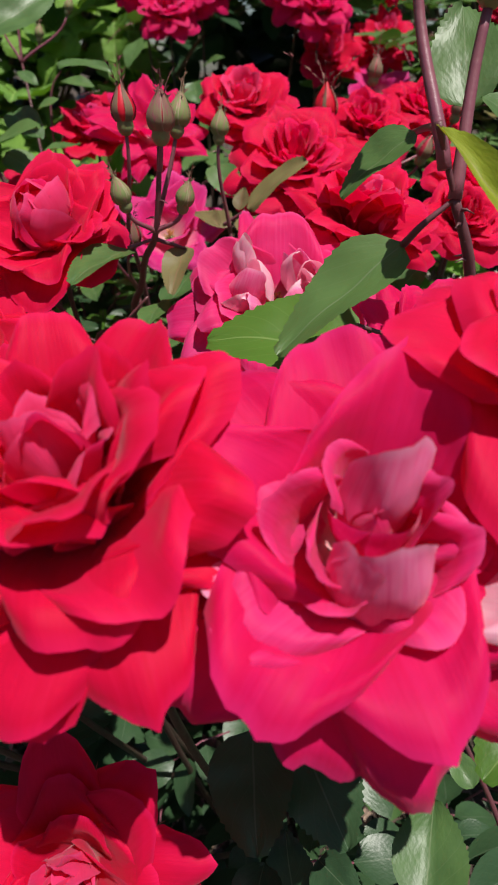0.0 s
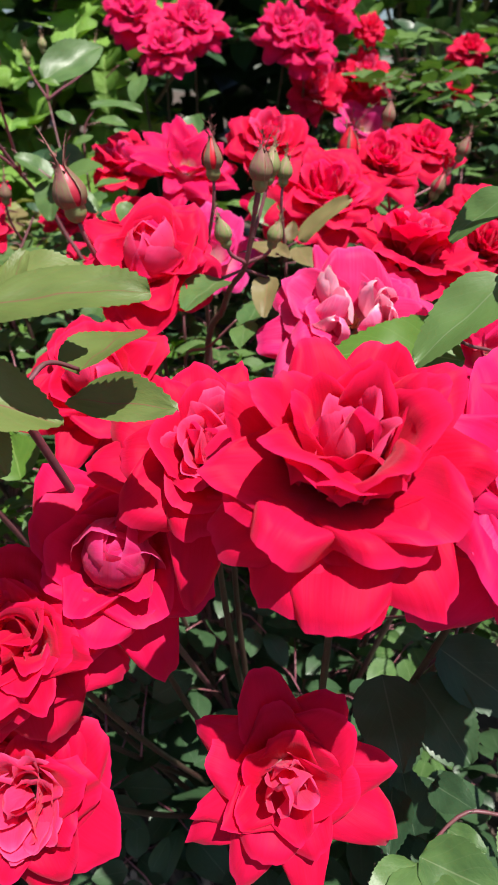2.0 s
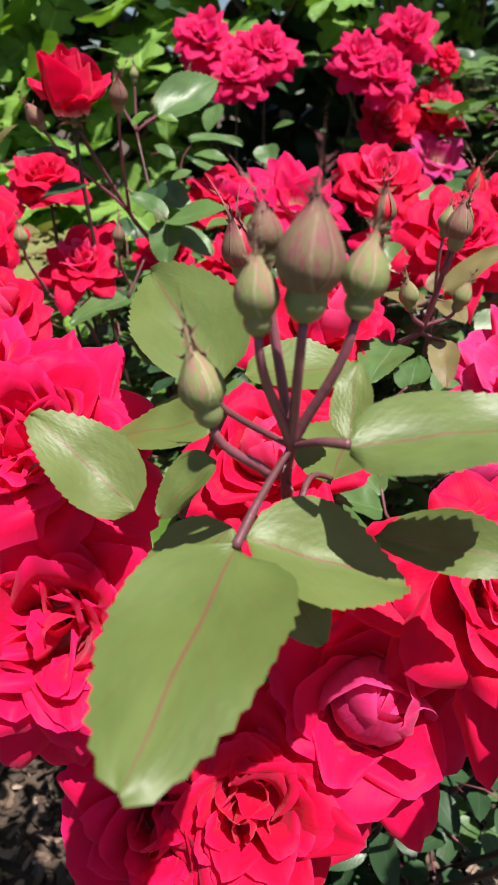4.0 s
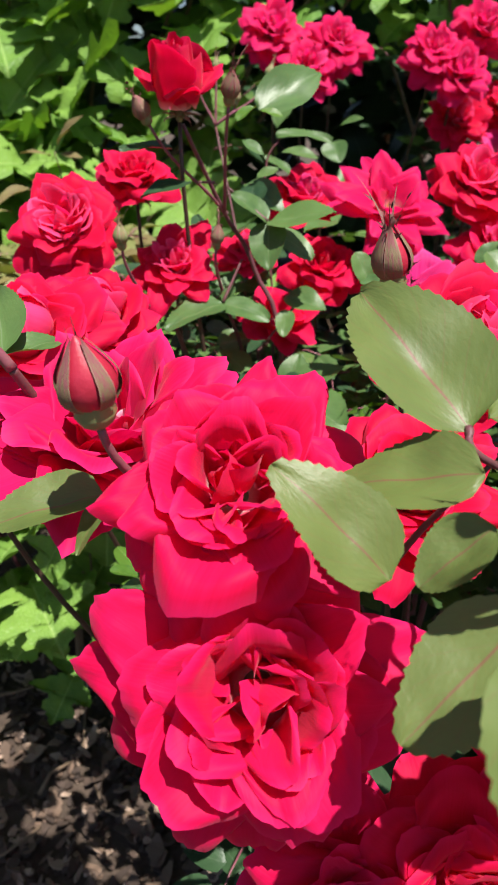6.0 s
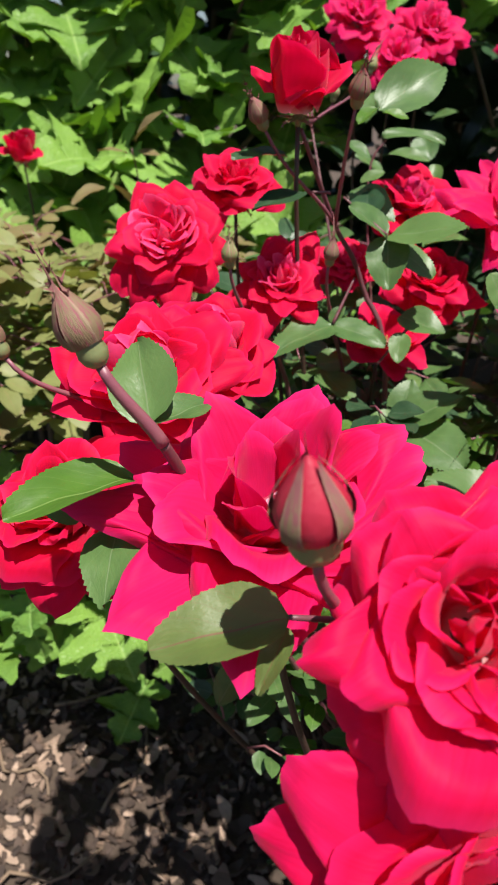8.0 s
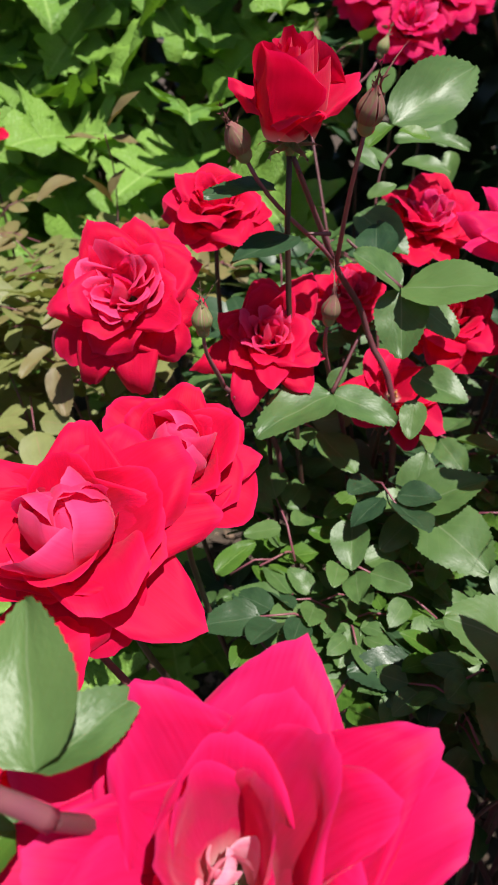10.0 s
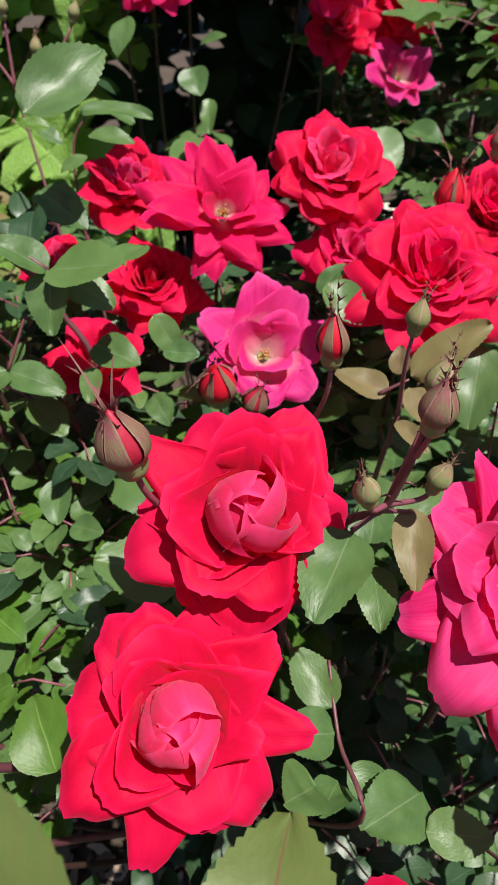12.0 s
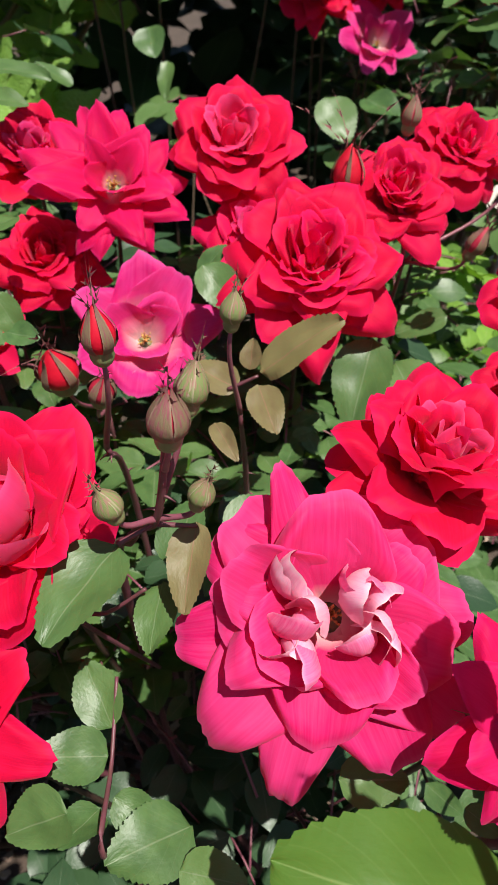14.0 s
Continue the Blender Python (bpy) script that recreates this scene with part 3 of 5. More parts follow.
def bud(at, H, axis, join, seed=1, opened=0.2, skin=None, label="", thick=0.0008, sprout=0.4, plump=0.39, tails=(0.45, 1.15)):
    """A closed rose bud of height H whose stalk bends down to the place join."""
    rng = random.Random(seed)
    root = new("rose_bud", None)
    axis = Vector(axis).normalized()
    H *= 0.76
    root.matrix_world = frame_to(axis, rng.uniform(0, 6.28), Vector(at) - axis * H * 0.42)
    r = H * plump
    v, f = lathe([(max(0.0002, bud_radius(r, k / 12)), H * k / 12) for k in range(13)], 16)
    for k, p in enumerate(v):
        a = math.atan2(p[1], p[0])
        s = 0.95 + 0.02 * math.sin(2 * a + p[2] / H * 7)
        v[k] = (p[0] * s, p[1] * s, p[2])
    child("bud_petals", mesh_from("bud_petals", v, f, BUD_RED if opened > 0.85 else BUD_PETAL if opened > 0.25 else BUD_PALE), root, "furled petals")
    v, f = lathe([(0.0004, -H * 0.42), (r * 0.30, -H * 0.40), (r * 0.56, -H * 0.30), (r * 0.68, -H * 0.16), (r * 0.62, -H * 0.03), (r * 0.68, H * 0.04), (0.0004, H * 0.06)], 14)
    hip = child("hip", mesh_from("hip", v, f, HIP), root, "smooth green hip")
    for k in range(5):
        tail = rng.uniform(*tails)
        me = sepal_mesh(H, r, r * (0.80 - 0.62 * opened) * rng.uniform(0.85, 1.15), tail, sprout * rng.uniform(-0.2, 1.0) + 0.4 * opened * rng.uniform(0, 0.7), skin or BUD_SKIN, 1.04 + 0.03 * (k % 2))
        child("sepal", me, hip, m=Matrix.Rotation(2 * math.pi * k / 5 + rng.uniform(-0.15, 0.15), 4, 'Z'))
    inv = root.matrix_world.inverted()
    top = root.matrix_world @ Vector((0, 0, -H * 0.40))
    join = Vector(join)
    d = (top - join).length
    pts = bezier(top, top - axis * d * 0.35, join + (top - join) * 0.25 + Vector((0, 0, d * 0.06)), join, 9)
    v, f = tube([inv @ p for p in pts], [thick * (1 + 0.05 * k) for k in range(10)], 8)
    child("stalk", mesh_from("stalk", v, f, CANE_GREEN), root, "thin reddish stalk")
    return tagged(root, label or "closed rose bud with green and purple sepals", "rose bud", "rose buds")


# ---------------------------------------------------------------- leaves
def leaflet_mesh(name, material, rng, teeth=16, fold=0.16, bend=0.12, fine=True, wide=0.68, twist=0.0):
    """A pointed oval leaflet of length 1 along x, finely saw-toothed at its margin, folded at the rib."""
    verts, uvs, faces = [], [], []
    n = teeth * 2 if fine else 7
    cols = (-1, -0.6, -0.25, 0, 0.25, 0.6, 1) if fine else (-1, 0, 1)
    ph = rng.uniform(0, 6.28)
    lop = rng.uniform(-0.06, 0.06)
    for i in range(n + 1):
        s = i / n
        half = wide / 2 * (math.sin(math.pi * s ** 0.78) ** 0.66 * (1 - 0.10 * s) if 0 < s < 1 else 0.012)
        for v in cols:
            edge = abs(v) == 1 and fine and 0 < i < n
            y = v * half * (1 + lop * v)
            x = s
            if edge:
                y += math.copysign(0.026 if i % 2 else -0.016, v) * rng.uniform(0.7, 1.3)
                x += 0.014 if i % 2 else -0.004
            z = fold * abs(y) ** 1.15 - bend * (s - 0.4) ** 2 + 0.035 * math.sin(6 * s + ph + 2 * v) * abs(v) + twist * y * s
            z += 0.005 * math.sin(19 * s + 4 * abs(v)) * abs(v) * (1 - abs(v) * 0.5) if fine else 0
            z += 0.02 * noise.noise(Vector((s * 4 + ph, v * 2, ph)))
            verts.append((x, y, z))
            uvs.append((s, (v + 1) / 2))
    c = len(cols)
    for i in range(n):
        for j in range(c - 1):
            a = i * c + j
            faces.append((a, a + c, a + c + 1, a + 1))
    return mesh_from(name, verts, faces, material, uvs)


def leaf_pose(base, tip, normal, width=1.0):
    """The pose of a leaflet of length 1 from base to tip with the upper side towards normal."""
    base, tip = Vector(base), Vector(tip)
    x = tip - base
    L = x.length
    x.normalize()
    z = Vector(normal) - x * x.dot(Vector(normal))
    z.normalize()
    y = z.cross(x)
    m = Matrix((x, y, z)).transposed().to_4x4()
    return Matrix.Translation(base) @ m @ Matrix.Diagonal((L, L * width, L, 1))


LEAFLETS = {}
for kind in LEAF:
    LEAFLETS[kind] = [leaflet_mesh("leaflet", LEAF[kind], random.Random(40 + k), 15 + k % 4, 0.16 + 0.12 * (k % 3), 0.05 + 0.12 * (k % 2), True, 0.64 + 0.04 * (k % 3), -0.2 + 0.1 * k) for k in range(5)]
SMALL = {kind: leaflet_mesh("leaflet", LEAF[kind], random.Random(9), 7, 0.2, 0.15, False) for kind in LEAF}


def rose_spray(label, root_at, leaves, kind="green", stem=None, thick=0.0011, normal=(-0.25, -0.3, 0.9)):
    """A twig with leaflets: each leaf is (base, tip, width factor, normal or None). stem: points of the twig, the last one in the bush."""
    root = new("leaf_spray", None)
    root.location = root_at
    inv = Matrix.Translation(-Vector(root_at))
    bpy.context.view_layer.update()
    for k, (b, t, w, nrm) in enumerate(leaves):
        me = LEAFLETS[kind][(k * 7 + len(leaves)) % 5]
        child("leaflet", me, root, m=inv @ leaf_pose(b, t, nrm or normal, w))
    if stem:
        for line in stem:
            pts = [Vector(p) for p in line]
            dense = smooth_line(pts, 6)
            v, f = tube([inv @ p for p in dense], [thick * (0.8 + 0.6 * k / len(dense)) for k in range(len(dense))], 6)
            child("twig", mesh_from("twig", v, f, CANE_RED), root, "reddish leaf stalk")
    return tagged(root, label, "rose leaves", "leaf sprays of the bush")


# ---------------------------------------------------------------- ground
def ground_height(x, y):
    return 0.012 * noise.noise(Vector((x * 3, y * 3, 0))) + 0.006 * noise.noise(Vector((x * 14, y * 14, 3)))


def build_ground():
    xs = sorted(set([-400, -60, -10, -3] + [round(-1.2 + 0.04 * k, 3) for k in range(66)] + [3, 10, 60, 400]))
    ys = sorted(set([-400, -60, -10, -3] + [round(-0.6 + 0.04 * k, 3) for k in range(66)] + [4, 10, 60, 400]))
    verts = [(x, y, ground_height(x, y) if abs(x) < 3 and abs(y) < 3 else -0.01) for y in ys for x in xs]
    n = len(xs)
    faces = [(j * n + i, j * n + i + 1, (j + 1) * n + i + 1, (j + 1) * n + i) for j in range(len(ys) - 1) for i in range(n - 1)]
    return tagged(new("ground", mesh_from("ground", verts, faces, SOIL)), "dark garden soil covered with bark mulch", "ground", kind="structure")


build_ground()


def mulch_chips():
    """Bark chips and dry curled leaves strewn on the soil."""
    rng = random.Random(5)
    verts, faces = [], []
    for k in range(8500):
        x, y = rng.uniform(-0.95, 0.75), rng.uniform(-0.15, 1.0)
        share = rng.random()
        if share < 0.45:
            x, y = rng.uniform(-0.75, -0.1), rng.uniform(0.1, 0.7)
        elif share < 0.65:
            x, y = rng.uniform(-0.15, 0.22), rng.uniform(0.05, 0.40)
        leaf = rng.random() < 0.28
        L = rng.uniform(0.010, 0.032) if leaf else rng.uniform(0.004, 0.020) * rng.choice((0.5, 1, 1, 1.4))
        W = L * rng.uniform(0.35, 0.7) if leaf else rng.uniform(0.003, 0.011)
        H = 0.0008 if leaf else rng.uniform(0.0015, 0.006)
        curl = rng.uniform(0.2, 0.9) if leaf else rng.uniform(0.0, 0.25)
        m = pose(x, y, ground_height(x, y) + rng.uniform(0.001, 0.010), rng.uniform(-40, 40), rng.uniform(-40, 40), rng.uniform(0, 360))
        n = len(verts)
        cols = 5
        ph = rng.uniform(0, 6.28)
        for side in (1, -1):
            for i in range(cols):
                s = -1 + 2 * i / (cols - 1)
                w = W / 2 * (1 - 0.75 * abs(s) ** (1.5 if leaf else 4)) * rng.uniform(0.7, 1.2)
                z = side * H / 2 + curl * L * 0.35 * s * s + 0.06 * L * math.sin(3 * s + ph)
                verts.append(m @ Vector((s * L / 2, -w, z + curl * w * 0.5)))
                verts.append(m @ Vector((s * L / 2, w * rng.uniform(0.6, 1.1), z + curl * w * 0.4)))
        for i in range(cols - 1):
            a, b = n + 2 * i, n + 2 * cols + 2 * i
            faces += [(a, a + 2, a + 3, a + 1), (b, b + 1, b + 3, b + 2), (a, b, b + 2, a + 2), (a + 1, a + 3, b + 3, b + 1)]
        e, g = n + 2 * cols - 2, n + 4 * cols - 2
        faces += [(n, n + 1, n + 2 * cols + 1, n + 2 * cols), (e, g, g + 1, e + 1)]
    return tagged(new("mulch", mesh_from("mulch", verts, faces, MULCH, smooth=False)), "brown bark mulch and dry leaf litter", "mulch", kind="stuff")


mulch_chips()


def dry_twig(x, y, turn, length, seed):
    """A thin grey dead twig lying on the mulch."""
    rng = random.Random(seed)
    pts = [Vector((length * (k / 6 - 0.5), 0.01 * math.sin(k * 1.3 + seed), 0.014 + 0.004 * math.sin(k * 2.0))) for k in range(7)]
    v, f = tube(pts, [0.0022 - 0.0002 * k for k in range(7)], 7)
    ob = new("twig", mesh_from("twig", v, f, BARK))
    ob.matrix_world = pose(x, y, ground_height(x, y), 0, 0, turn)
    return tagged(ob, "thin grey dead twig lying on the mulch", "twig", "dry twigs")


for k, (x, y, turn, length) in enumerate([(-0.40, 0.40, 20, 0.10), (-0.34, 0.52, 75, 0.13), (-0.46, 0.50, -30, 0.09), (-0.28, 0.44, 150, 0.08), (-0.38, 0.60, 10, 0.14)]):
    dry_twig(x, y, turn, length, k)


def paving(x, y, seed):
    rng = random.Random(seed)
    bm = bmesh.new()
    bmesh.ops.create_cube(bm, size=1.0)
    bmesh.ops.scale(bm, vec=(0.39, 0.39, 0.05), verts=bm.verts)
    bmesh.ops.bevel(bm, geom=bm.edges[:], offset=0.008, segments=2, affect='EDGES')
    me = bpy.data.meshes.new("paving_slab")
    bm.to_mesh(me)
    bm.free()
    me.materials.append(PAVING)
    ob = new("paving_slab", me)
    ob.location = (x, y, 0.012 + rng.uniform(-0.003, 0.003))
    return tagged(ob, "pale stone paving slab beyond the rose bed", "paving slab", "paving slabs", "structure")


for i in range(4):
    for j in range(2):
        paving(0.80 + 0.40 * i, 1.60 + 0.40 * j, i * 7 + j)

# ---------------------------------------------------------------- roses in bloom
UP = (-0.10, -0.50, 0.86)
CAM = (-0.05, -0.70, 0.71)
# the two near blooms and those beside them
rose((-0.031, 0.092, 0.559), 0.0355, (-0.12, -0.40, 0.91), "bowl", "red", "rosy", 20, 11, size=16, outer=[
    (60, 0.95, 1.0, 20), (20, 0.95, 1.0, 8), (-15, 0.92, 1.0, 2), (-48, 1.05, 1.1, -6), (-72, 1.1, 1.1, -12), (-96, 1.12, 1.1, -10), (-122, 1.05, 1.1, -8), (-150, 1.0, 0.9, -4), (172, 1.0, 1.0, 0), (140, 0.9, 1.0, 10), (100, 0.9, 1.0, 20)],
    second=[(75, 1.05, 1.0, 22), (35, 1.05, 0.95, 14), (-5, 1.0, 1.0, 6), (-38, 1.0, 1.1, 6), (-70, 0.92, 1.1, 2), (-105, 1.0, 1.1, 4), (-140, 0.92, 1.0, 4), (-165, 1.0, 0.9, 6), (150, 1.0, 1.0, 12), (112, 1.05, 1.0, 20)])
rose((0.020, 0.087, 0.551), 0.041, (0.02, -0.62, 0.78), "folded", "magenta", "pink", 0, 12, "pink rose in full bloom with pale blush heart petals", size=16, third=[(140, 0.9, 1.1, 10), (180, 1.1, 1.0, 0), (215, 1.15, 1.1, -6), (-60, 0.9, 0.9, 14)], outer=[
    (97, 1.05, 0.9, 10), (130, 0.95, 1.0, 14), (155, 0.9, 0.8, 6), (190, 1.0, 0.7, 4), (222, 1.12, 0.9, -10), (-105, 0.95, 0.8, -8), (-80, 1.05, 0.8, -10), (-45, 1.0, 0.8, 0), (-5, 0.95, 0.8, 4), (40, 1.0, 0.9, 8)])
rose((-0.0425, 0.0815, 0.4535), 0.0305, (-0.05, -0.80, 0.60), "loose", "red", "rosy", 10, 13, size=12, outer=[
    (97, 1.12, 0.85, 5), (50, 0.9, 0.9, 5), (8, 1.05, 0.8, 0), (-35, 1.22, 0.9, -6), (-80, 1.15, 0.8, 0), (-110, 1.05, 0.7, 0), (-145, 1.05, 0.75, 4), (195, 0.9, 0.8, 4), (150, 0.95, 1.0, 6)], sharp=0.02)
rose((-0.063, 0.136, 0.537), 0.034, (-0.05, -0.60, 0.80), "double", "red", "rosy", 40, 14, size=12, outer=[
    (100, 0.95, 1.0, 10), (70, 0.95, 1.0, 10), (35, 0.8, 1.0, 5), (-20, 0.8, 1.0, 0), (-60, 1.0, 1.0, -10), (-95, 1.3, 0.8, -16), (-130, 1.1, 0.9, -8), (180, 1.1, 0.9, 0), (150, 1.0, 1.0, 5)])
rose((-0.094, 0.134, 0.500), 0.035, (0.0, -0.70, 0.70), "cupped", "crimson", "pink", 70, 15, "deep pink rose in full bloom, half in shade", size=12, outer=[
    (120, 1.1, 1.0, 5), (75, 1.0, 1.0, 5), (30, 0.9, 1.0, 5), (-30, 0.95, 1.0, 0), (-70, 1.25, 0.8, -8), (-110, 1.05, 0.9, -5), (-150, 0.9, 0.9, 0), (170, 0.85, 0.9, 5)])
rose((-0.127, 0.120, 0.478), 0.034, (-0.15, -0.75, 0.65), "ruffled", "red", "red", 30, 16, size=12)
rose((-0.130, 0.104, 0.420), 0.034, (-0.10, -0.80, 0.60), "ruffled", "red", "rosy", 5, 17, size=12)
rose((0.058, 0.102, 0.575), 0.032, (0.2, -0.5, 0.84), "double", "red", "red", 5, 18, size=12)
rose((-0.055, 0.166, 0.512), 0.028, (-0.05, -0.30, 0.95), "loose", "red", "rosy", 5, 19, size=12)
rose((0.066, 0.048, 0.378), 0.029, (0.0, -0.6, 0.8), "double", "red", "rosy", 5, 20, size=10)
# the pair low over the open soil
rose((-0.184, 0.165, 0.566), 0.034, (-0.08, -0.66, 0.76), "ruffled", "crimson", "crimson", 15, 21, "crimson double rose with ruffled petals in full bloom", size=16, outer=[
    (78, 0.95, 0.9, 8), (55, 1.0, 0.9, 8), (12, 1.0, 1.0, 0), (-38, 1.15, 0.9, -8), (-75, 0.9, 0.9, -8), (-110, 0.9, 0.9, -6), (-150, 0.85, 0.9, 0), (160, 0.8, 1.0, 8), (125, 0.85, 1.0, 10)])
rose((-0.178, 0.140, 0.525), 0.039, (-0.08, -0.82, 0.57), "ruffled", "crimson", "crimson", 50, 22, "crimson double rose with ruffled petals in full bloom", size=16, outer=[
    (176, 1.12, 1.0, 0), (150, 1.1, 0.9, 4), (-110, 1.08, 0.75, -14), (-90, 1.1, 0.75, -16), (-60, 0.95, 0.9, -6), (-12, 0.95, 0.9, 0), (25, 1.0, 0.9, 4), (70, 0.9, 0.9, 16), (110, 0.9, 0.9, 16), (-150, 0.95, 0.9, -4)],
    second=[(-84, 0.85, 1.15, 8), (-140, 0.95, 1.0, 8), (172, 0.9, 0.9, 8), (-25, 0.85, 0.9, 8), (30, 0.85, 0.9, 12), (90, 0.8, 0.9, 16), (135, 0.85, 0.9, 12)])
rose((-0.222, 0.219, 0.554), 0.043, (-0.10, -0.24, 0.96), "fluffed", "magenta", "cream", 20, 23, "crimson rose wide open with pale petal feet", size=16, sharp=0.04, openness=16, outer=[
    (92, 0.95, 1.2, 14), (55, 1.0, 1.2, 12), (30, 1.05, 1.2, 6), (0, 1.05, 1.2, 0), (-35, 1.05, 1.2, 0), (-72, 1.05, 1.2, 0), (-112, 1.1, 1.2, 0), (-150, 1.1, 1.1, 0), (205, 1.25, 0.9, 0), (180, 1.0, 1.1, 6), (138, 0.9, 1.2, 12)],
    second=[(100, 0.95, 1.1, 24), (55, 1.0, 1.1, 22), (15, 1.0, 1.1, 16), (-30, 1.0, 1.1, 10), (-78, 0.95, 1.1, 4), (-120, 0.95, 1.1, 6), (-165, 1.0, 1.1, 12), (150, 1.0, 1.1, 18)])
rose((-0.150, 0.122, 0.468), 0.034, (-0.10, -0.75, 0.62), "ruffled", "crimson", "crimson", 20, 24, size=12)
rose((-0.246, 0.347, 0.550), 0.031, (0.1, -0.55, 0.82), "cupped", "red", "rosy", 20, 49, "red rose in full bloom with a pale pink heart", size=12)
rose((-0.269, 0.303, 0.555), 0.036, (0.0, -0.60, 0.80), "cupped", "red", "rosy", 20, 25, "red rose in full bloom with a pink heart", size=12, outer=[
    (40, 1.15, 0.9, 8), (13, 1.15, 0.8, 0), (-30, 1.15, 0.9, -8), (-65, 0.95, 1.0, -8), (-105, 0.9, 1.0, -4), (-150, 0.9, 1.0, 0), (175, 0.9, 0.9, 0), (135, 0.9, 1.0, 6), (85, 0.9, 1.0, 10)])
rose((-0.292, 0.262, 0.520), 0.036, (-0.2, -0.50, 0.84), "double", "red", "red", 20, 26, size=12)
# the tall bloom and its neighbours
rose((-0.212, 0.432, 0.646), 0.0220, (-0.02, -0.24, 0.97), "goblet", "red", "red", 10, 27, "half-open red rose on a tall dark stalk", size=16, sharp=-0.04, outer=[(8, 1.10, 0.9, 6), (172, 1.0, 0.8, 8), (-70, 0.9, 0.9, 10)])
rose((-0.277, 0.424, 0.580), 0.034, (-0.05, -0.72, 0.68), "ruffled", "red", "rosy", 10, 28, size=12, outer=[
    (70, 1.0, 1.0, 5), (110, 0.9, 1.0, 5), (150, 0.9, 1.0, 0), (185, 0.8, 1.0, 0), (222, 1.15, 0.9, -8), (-105, 1.2, 0.9, -10), (-72, 1.25, 0.9, -10), (-40, 1.0, 0.9, -4), (0, 0.9, 1.0, 0), (35, 0.9, 1.0, 4)])
rose((-0.216, 0.440, 0.556), 0.028, (0.0, -0.66, 0.75), "double", "red", "rosy", 60, 29, size=12, sharp=0.06, outer=[
    (65, 1.35, 1.0, 6), (100, 1.1, 1.0, 8), (-107, 1.25, 0.9, -4), (-60, 1.05, 1.0, 0), (-20, 0.85, 1.0, 0), (200, 1.2, 0.8, 0), (150, 0.85, 1.0, 6)])
rose((-0.245, 0.495, 0.600), 0.030, (0.0, -0.40, 0.90), "double", "red", "red", 60, 30)
rose((-0.147, 0.468, 0.517), 0.032, (0.1, -0.50, 0.86), "single", "red", "red", 60, 31)
rose((-0.168, 0.535, 0.545), 0.026, (0.0, -0.50, 0.86), "double", "red", "rosy", 60, 32)
# the middle of the bush
rose((-0.088, 0.285, 0.563), 0.037, (-0.05, -0.62, 0.78), "cupped", "red", "rosy", 25, 33, "red rose in full bloom with a pink cupped heart", size=16, outer=[
    (140, 1.08, 0.8, 2), (70, 1.0, 1.15, 8), (35, 0.85, 1.0, 5), (3, 0.97, 0.85, 0), (-45, 0.9, 1.0, -4), (-88, 0.95, 1.15, -8), (-115, 0.9, 1.0, -6), (203, 1.08, 0.95, 0), (172, 0.85, 0.8, 0), (105, 0.9, 1.0, 6)])
rose((-0.113, 0.243, 0.518), 0.037, (-0.05, -0.62, 0.78), "cupped", "red", "rosy", 0, 34, "red rose in full bloom with a pink cupped heart", size=16, outer=[
    (105, 0.9, 1.0, 8), (70, 1.0, 1.1, 8), (35, 1.08, 0.9, 4), (-8, 1.1, 0.65, 0), (-45, 1.0, 1.0, 0), (-80, 0.95, 1.1, -6), (-105, 1.2, 0.9, -8), (-140, 1.08, 1.0, 0), (175, 0.95, 1.15, 4), (140, 1.0, 1.0, 6)])
rose((0.011, 0.260, 0.541), 0.049, (-0.10, -0.60, 0.79), "peony", "pink", "cream", 12, 35, "bright pink rose with a pale crowded heart", size=16, sharp=-0.06, outer=[
    (108, 1.05, 0.55, 4), (138, 0.95, 1.0, 4), (163, 0.9, 0.9, 0), (188, 1.05, 0.9, 0), (-132, 1.12, 0.9, -4), (-103, 1.2, 0.7, -10), (-70, 1.0, 1.0, -4), (-37, 1.12, 0.9, -4), (5, 0.95, 0.9, 4), (45, 0.85, 1.0, 8), (75, 0.8, 1.0, 8)])
rose((0.053, 0.306, 0.562), 0.037, (0.12, -0.22, 0.97), "bowl", "red", "rosy", 30, 36, size=14, outer=[
    (130, 0.9, 0.7, 8), (155, 1.0, 0.85, 4), (175, 1.12, 0.75, 0), (205, 1.0, 0.9, -4), (-110, 0.85, 0.95, -8), (-60, 1.0, 0.95, -6), (-10, 1.0, 1.0, 0), (40, 1.0, 1.0, 4), (80, 0.9, 1.0, 8)])
rose((0.068, 0.224, 0.533), 0.033, (0.10, -0.68, 0.72), "open", "magenta", "magenta", 30, 37, "crimson rose wide open beside the bright pink one", size=12)
rose((-0.054, 0.442, 0.530), 0.042, (0.0, -0.62, 0.78), "single", "star", "star", 10, 38, "pink rose wide open with a white centre and yellow stamens", size=14, outer=[
    (100, 1.02, 1.15, 12), (55, 1.0, 1.0, 8), (12, 1.0, 0.95, 0), (-40, 0.85, 1.0, -6), (-90, 0.76, 1.1, -6), (200, 0.85, 1.0, 0), (150, 1.0, 1.0, 2)], second=[(125, 0.9, 1.2, 10), (70, 0.95, 1.1, 12), (20, 0.8, 1.0, 4), (-60, 0.7, 1.0, 8), (-140, 0.7, 1.0, 8)])
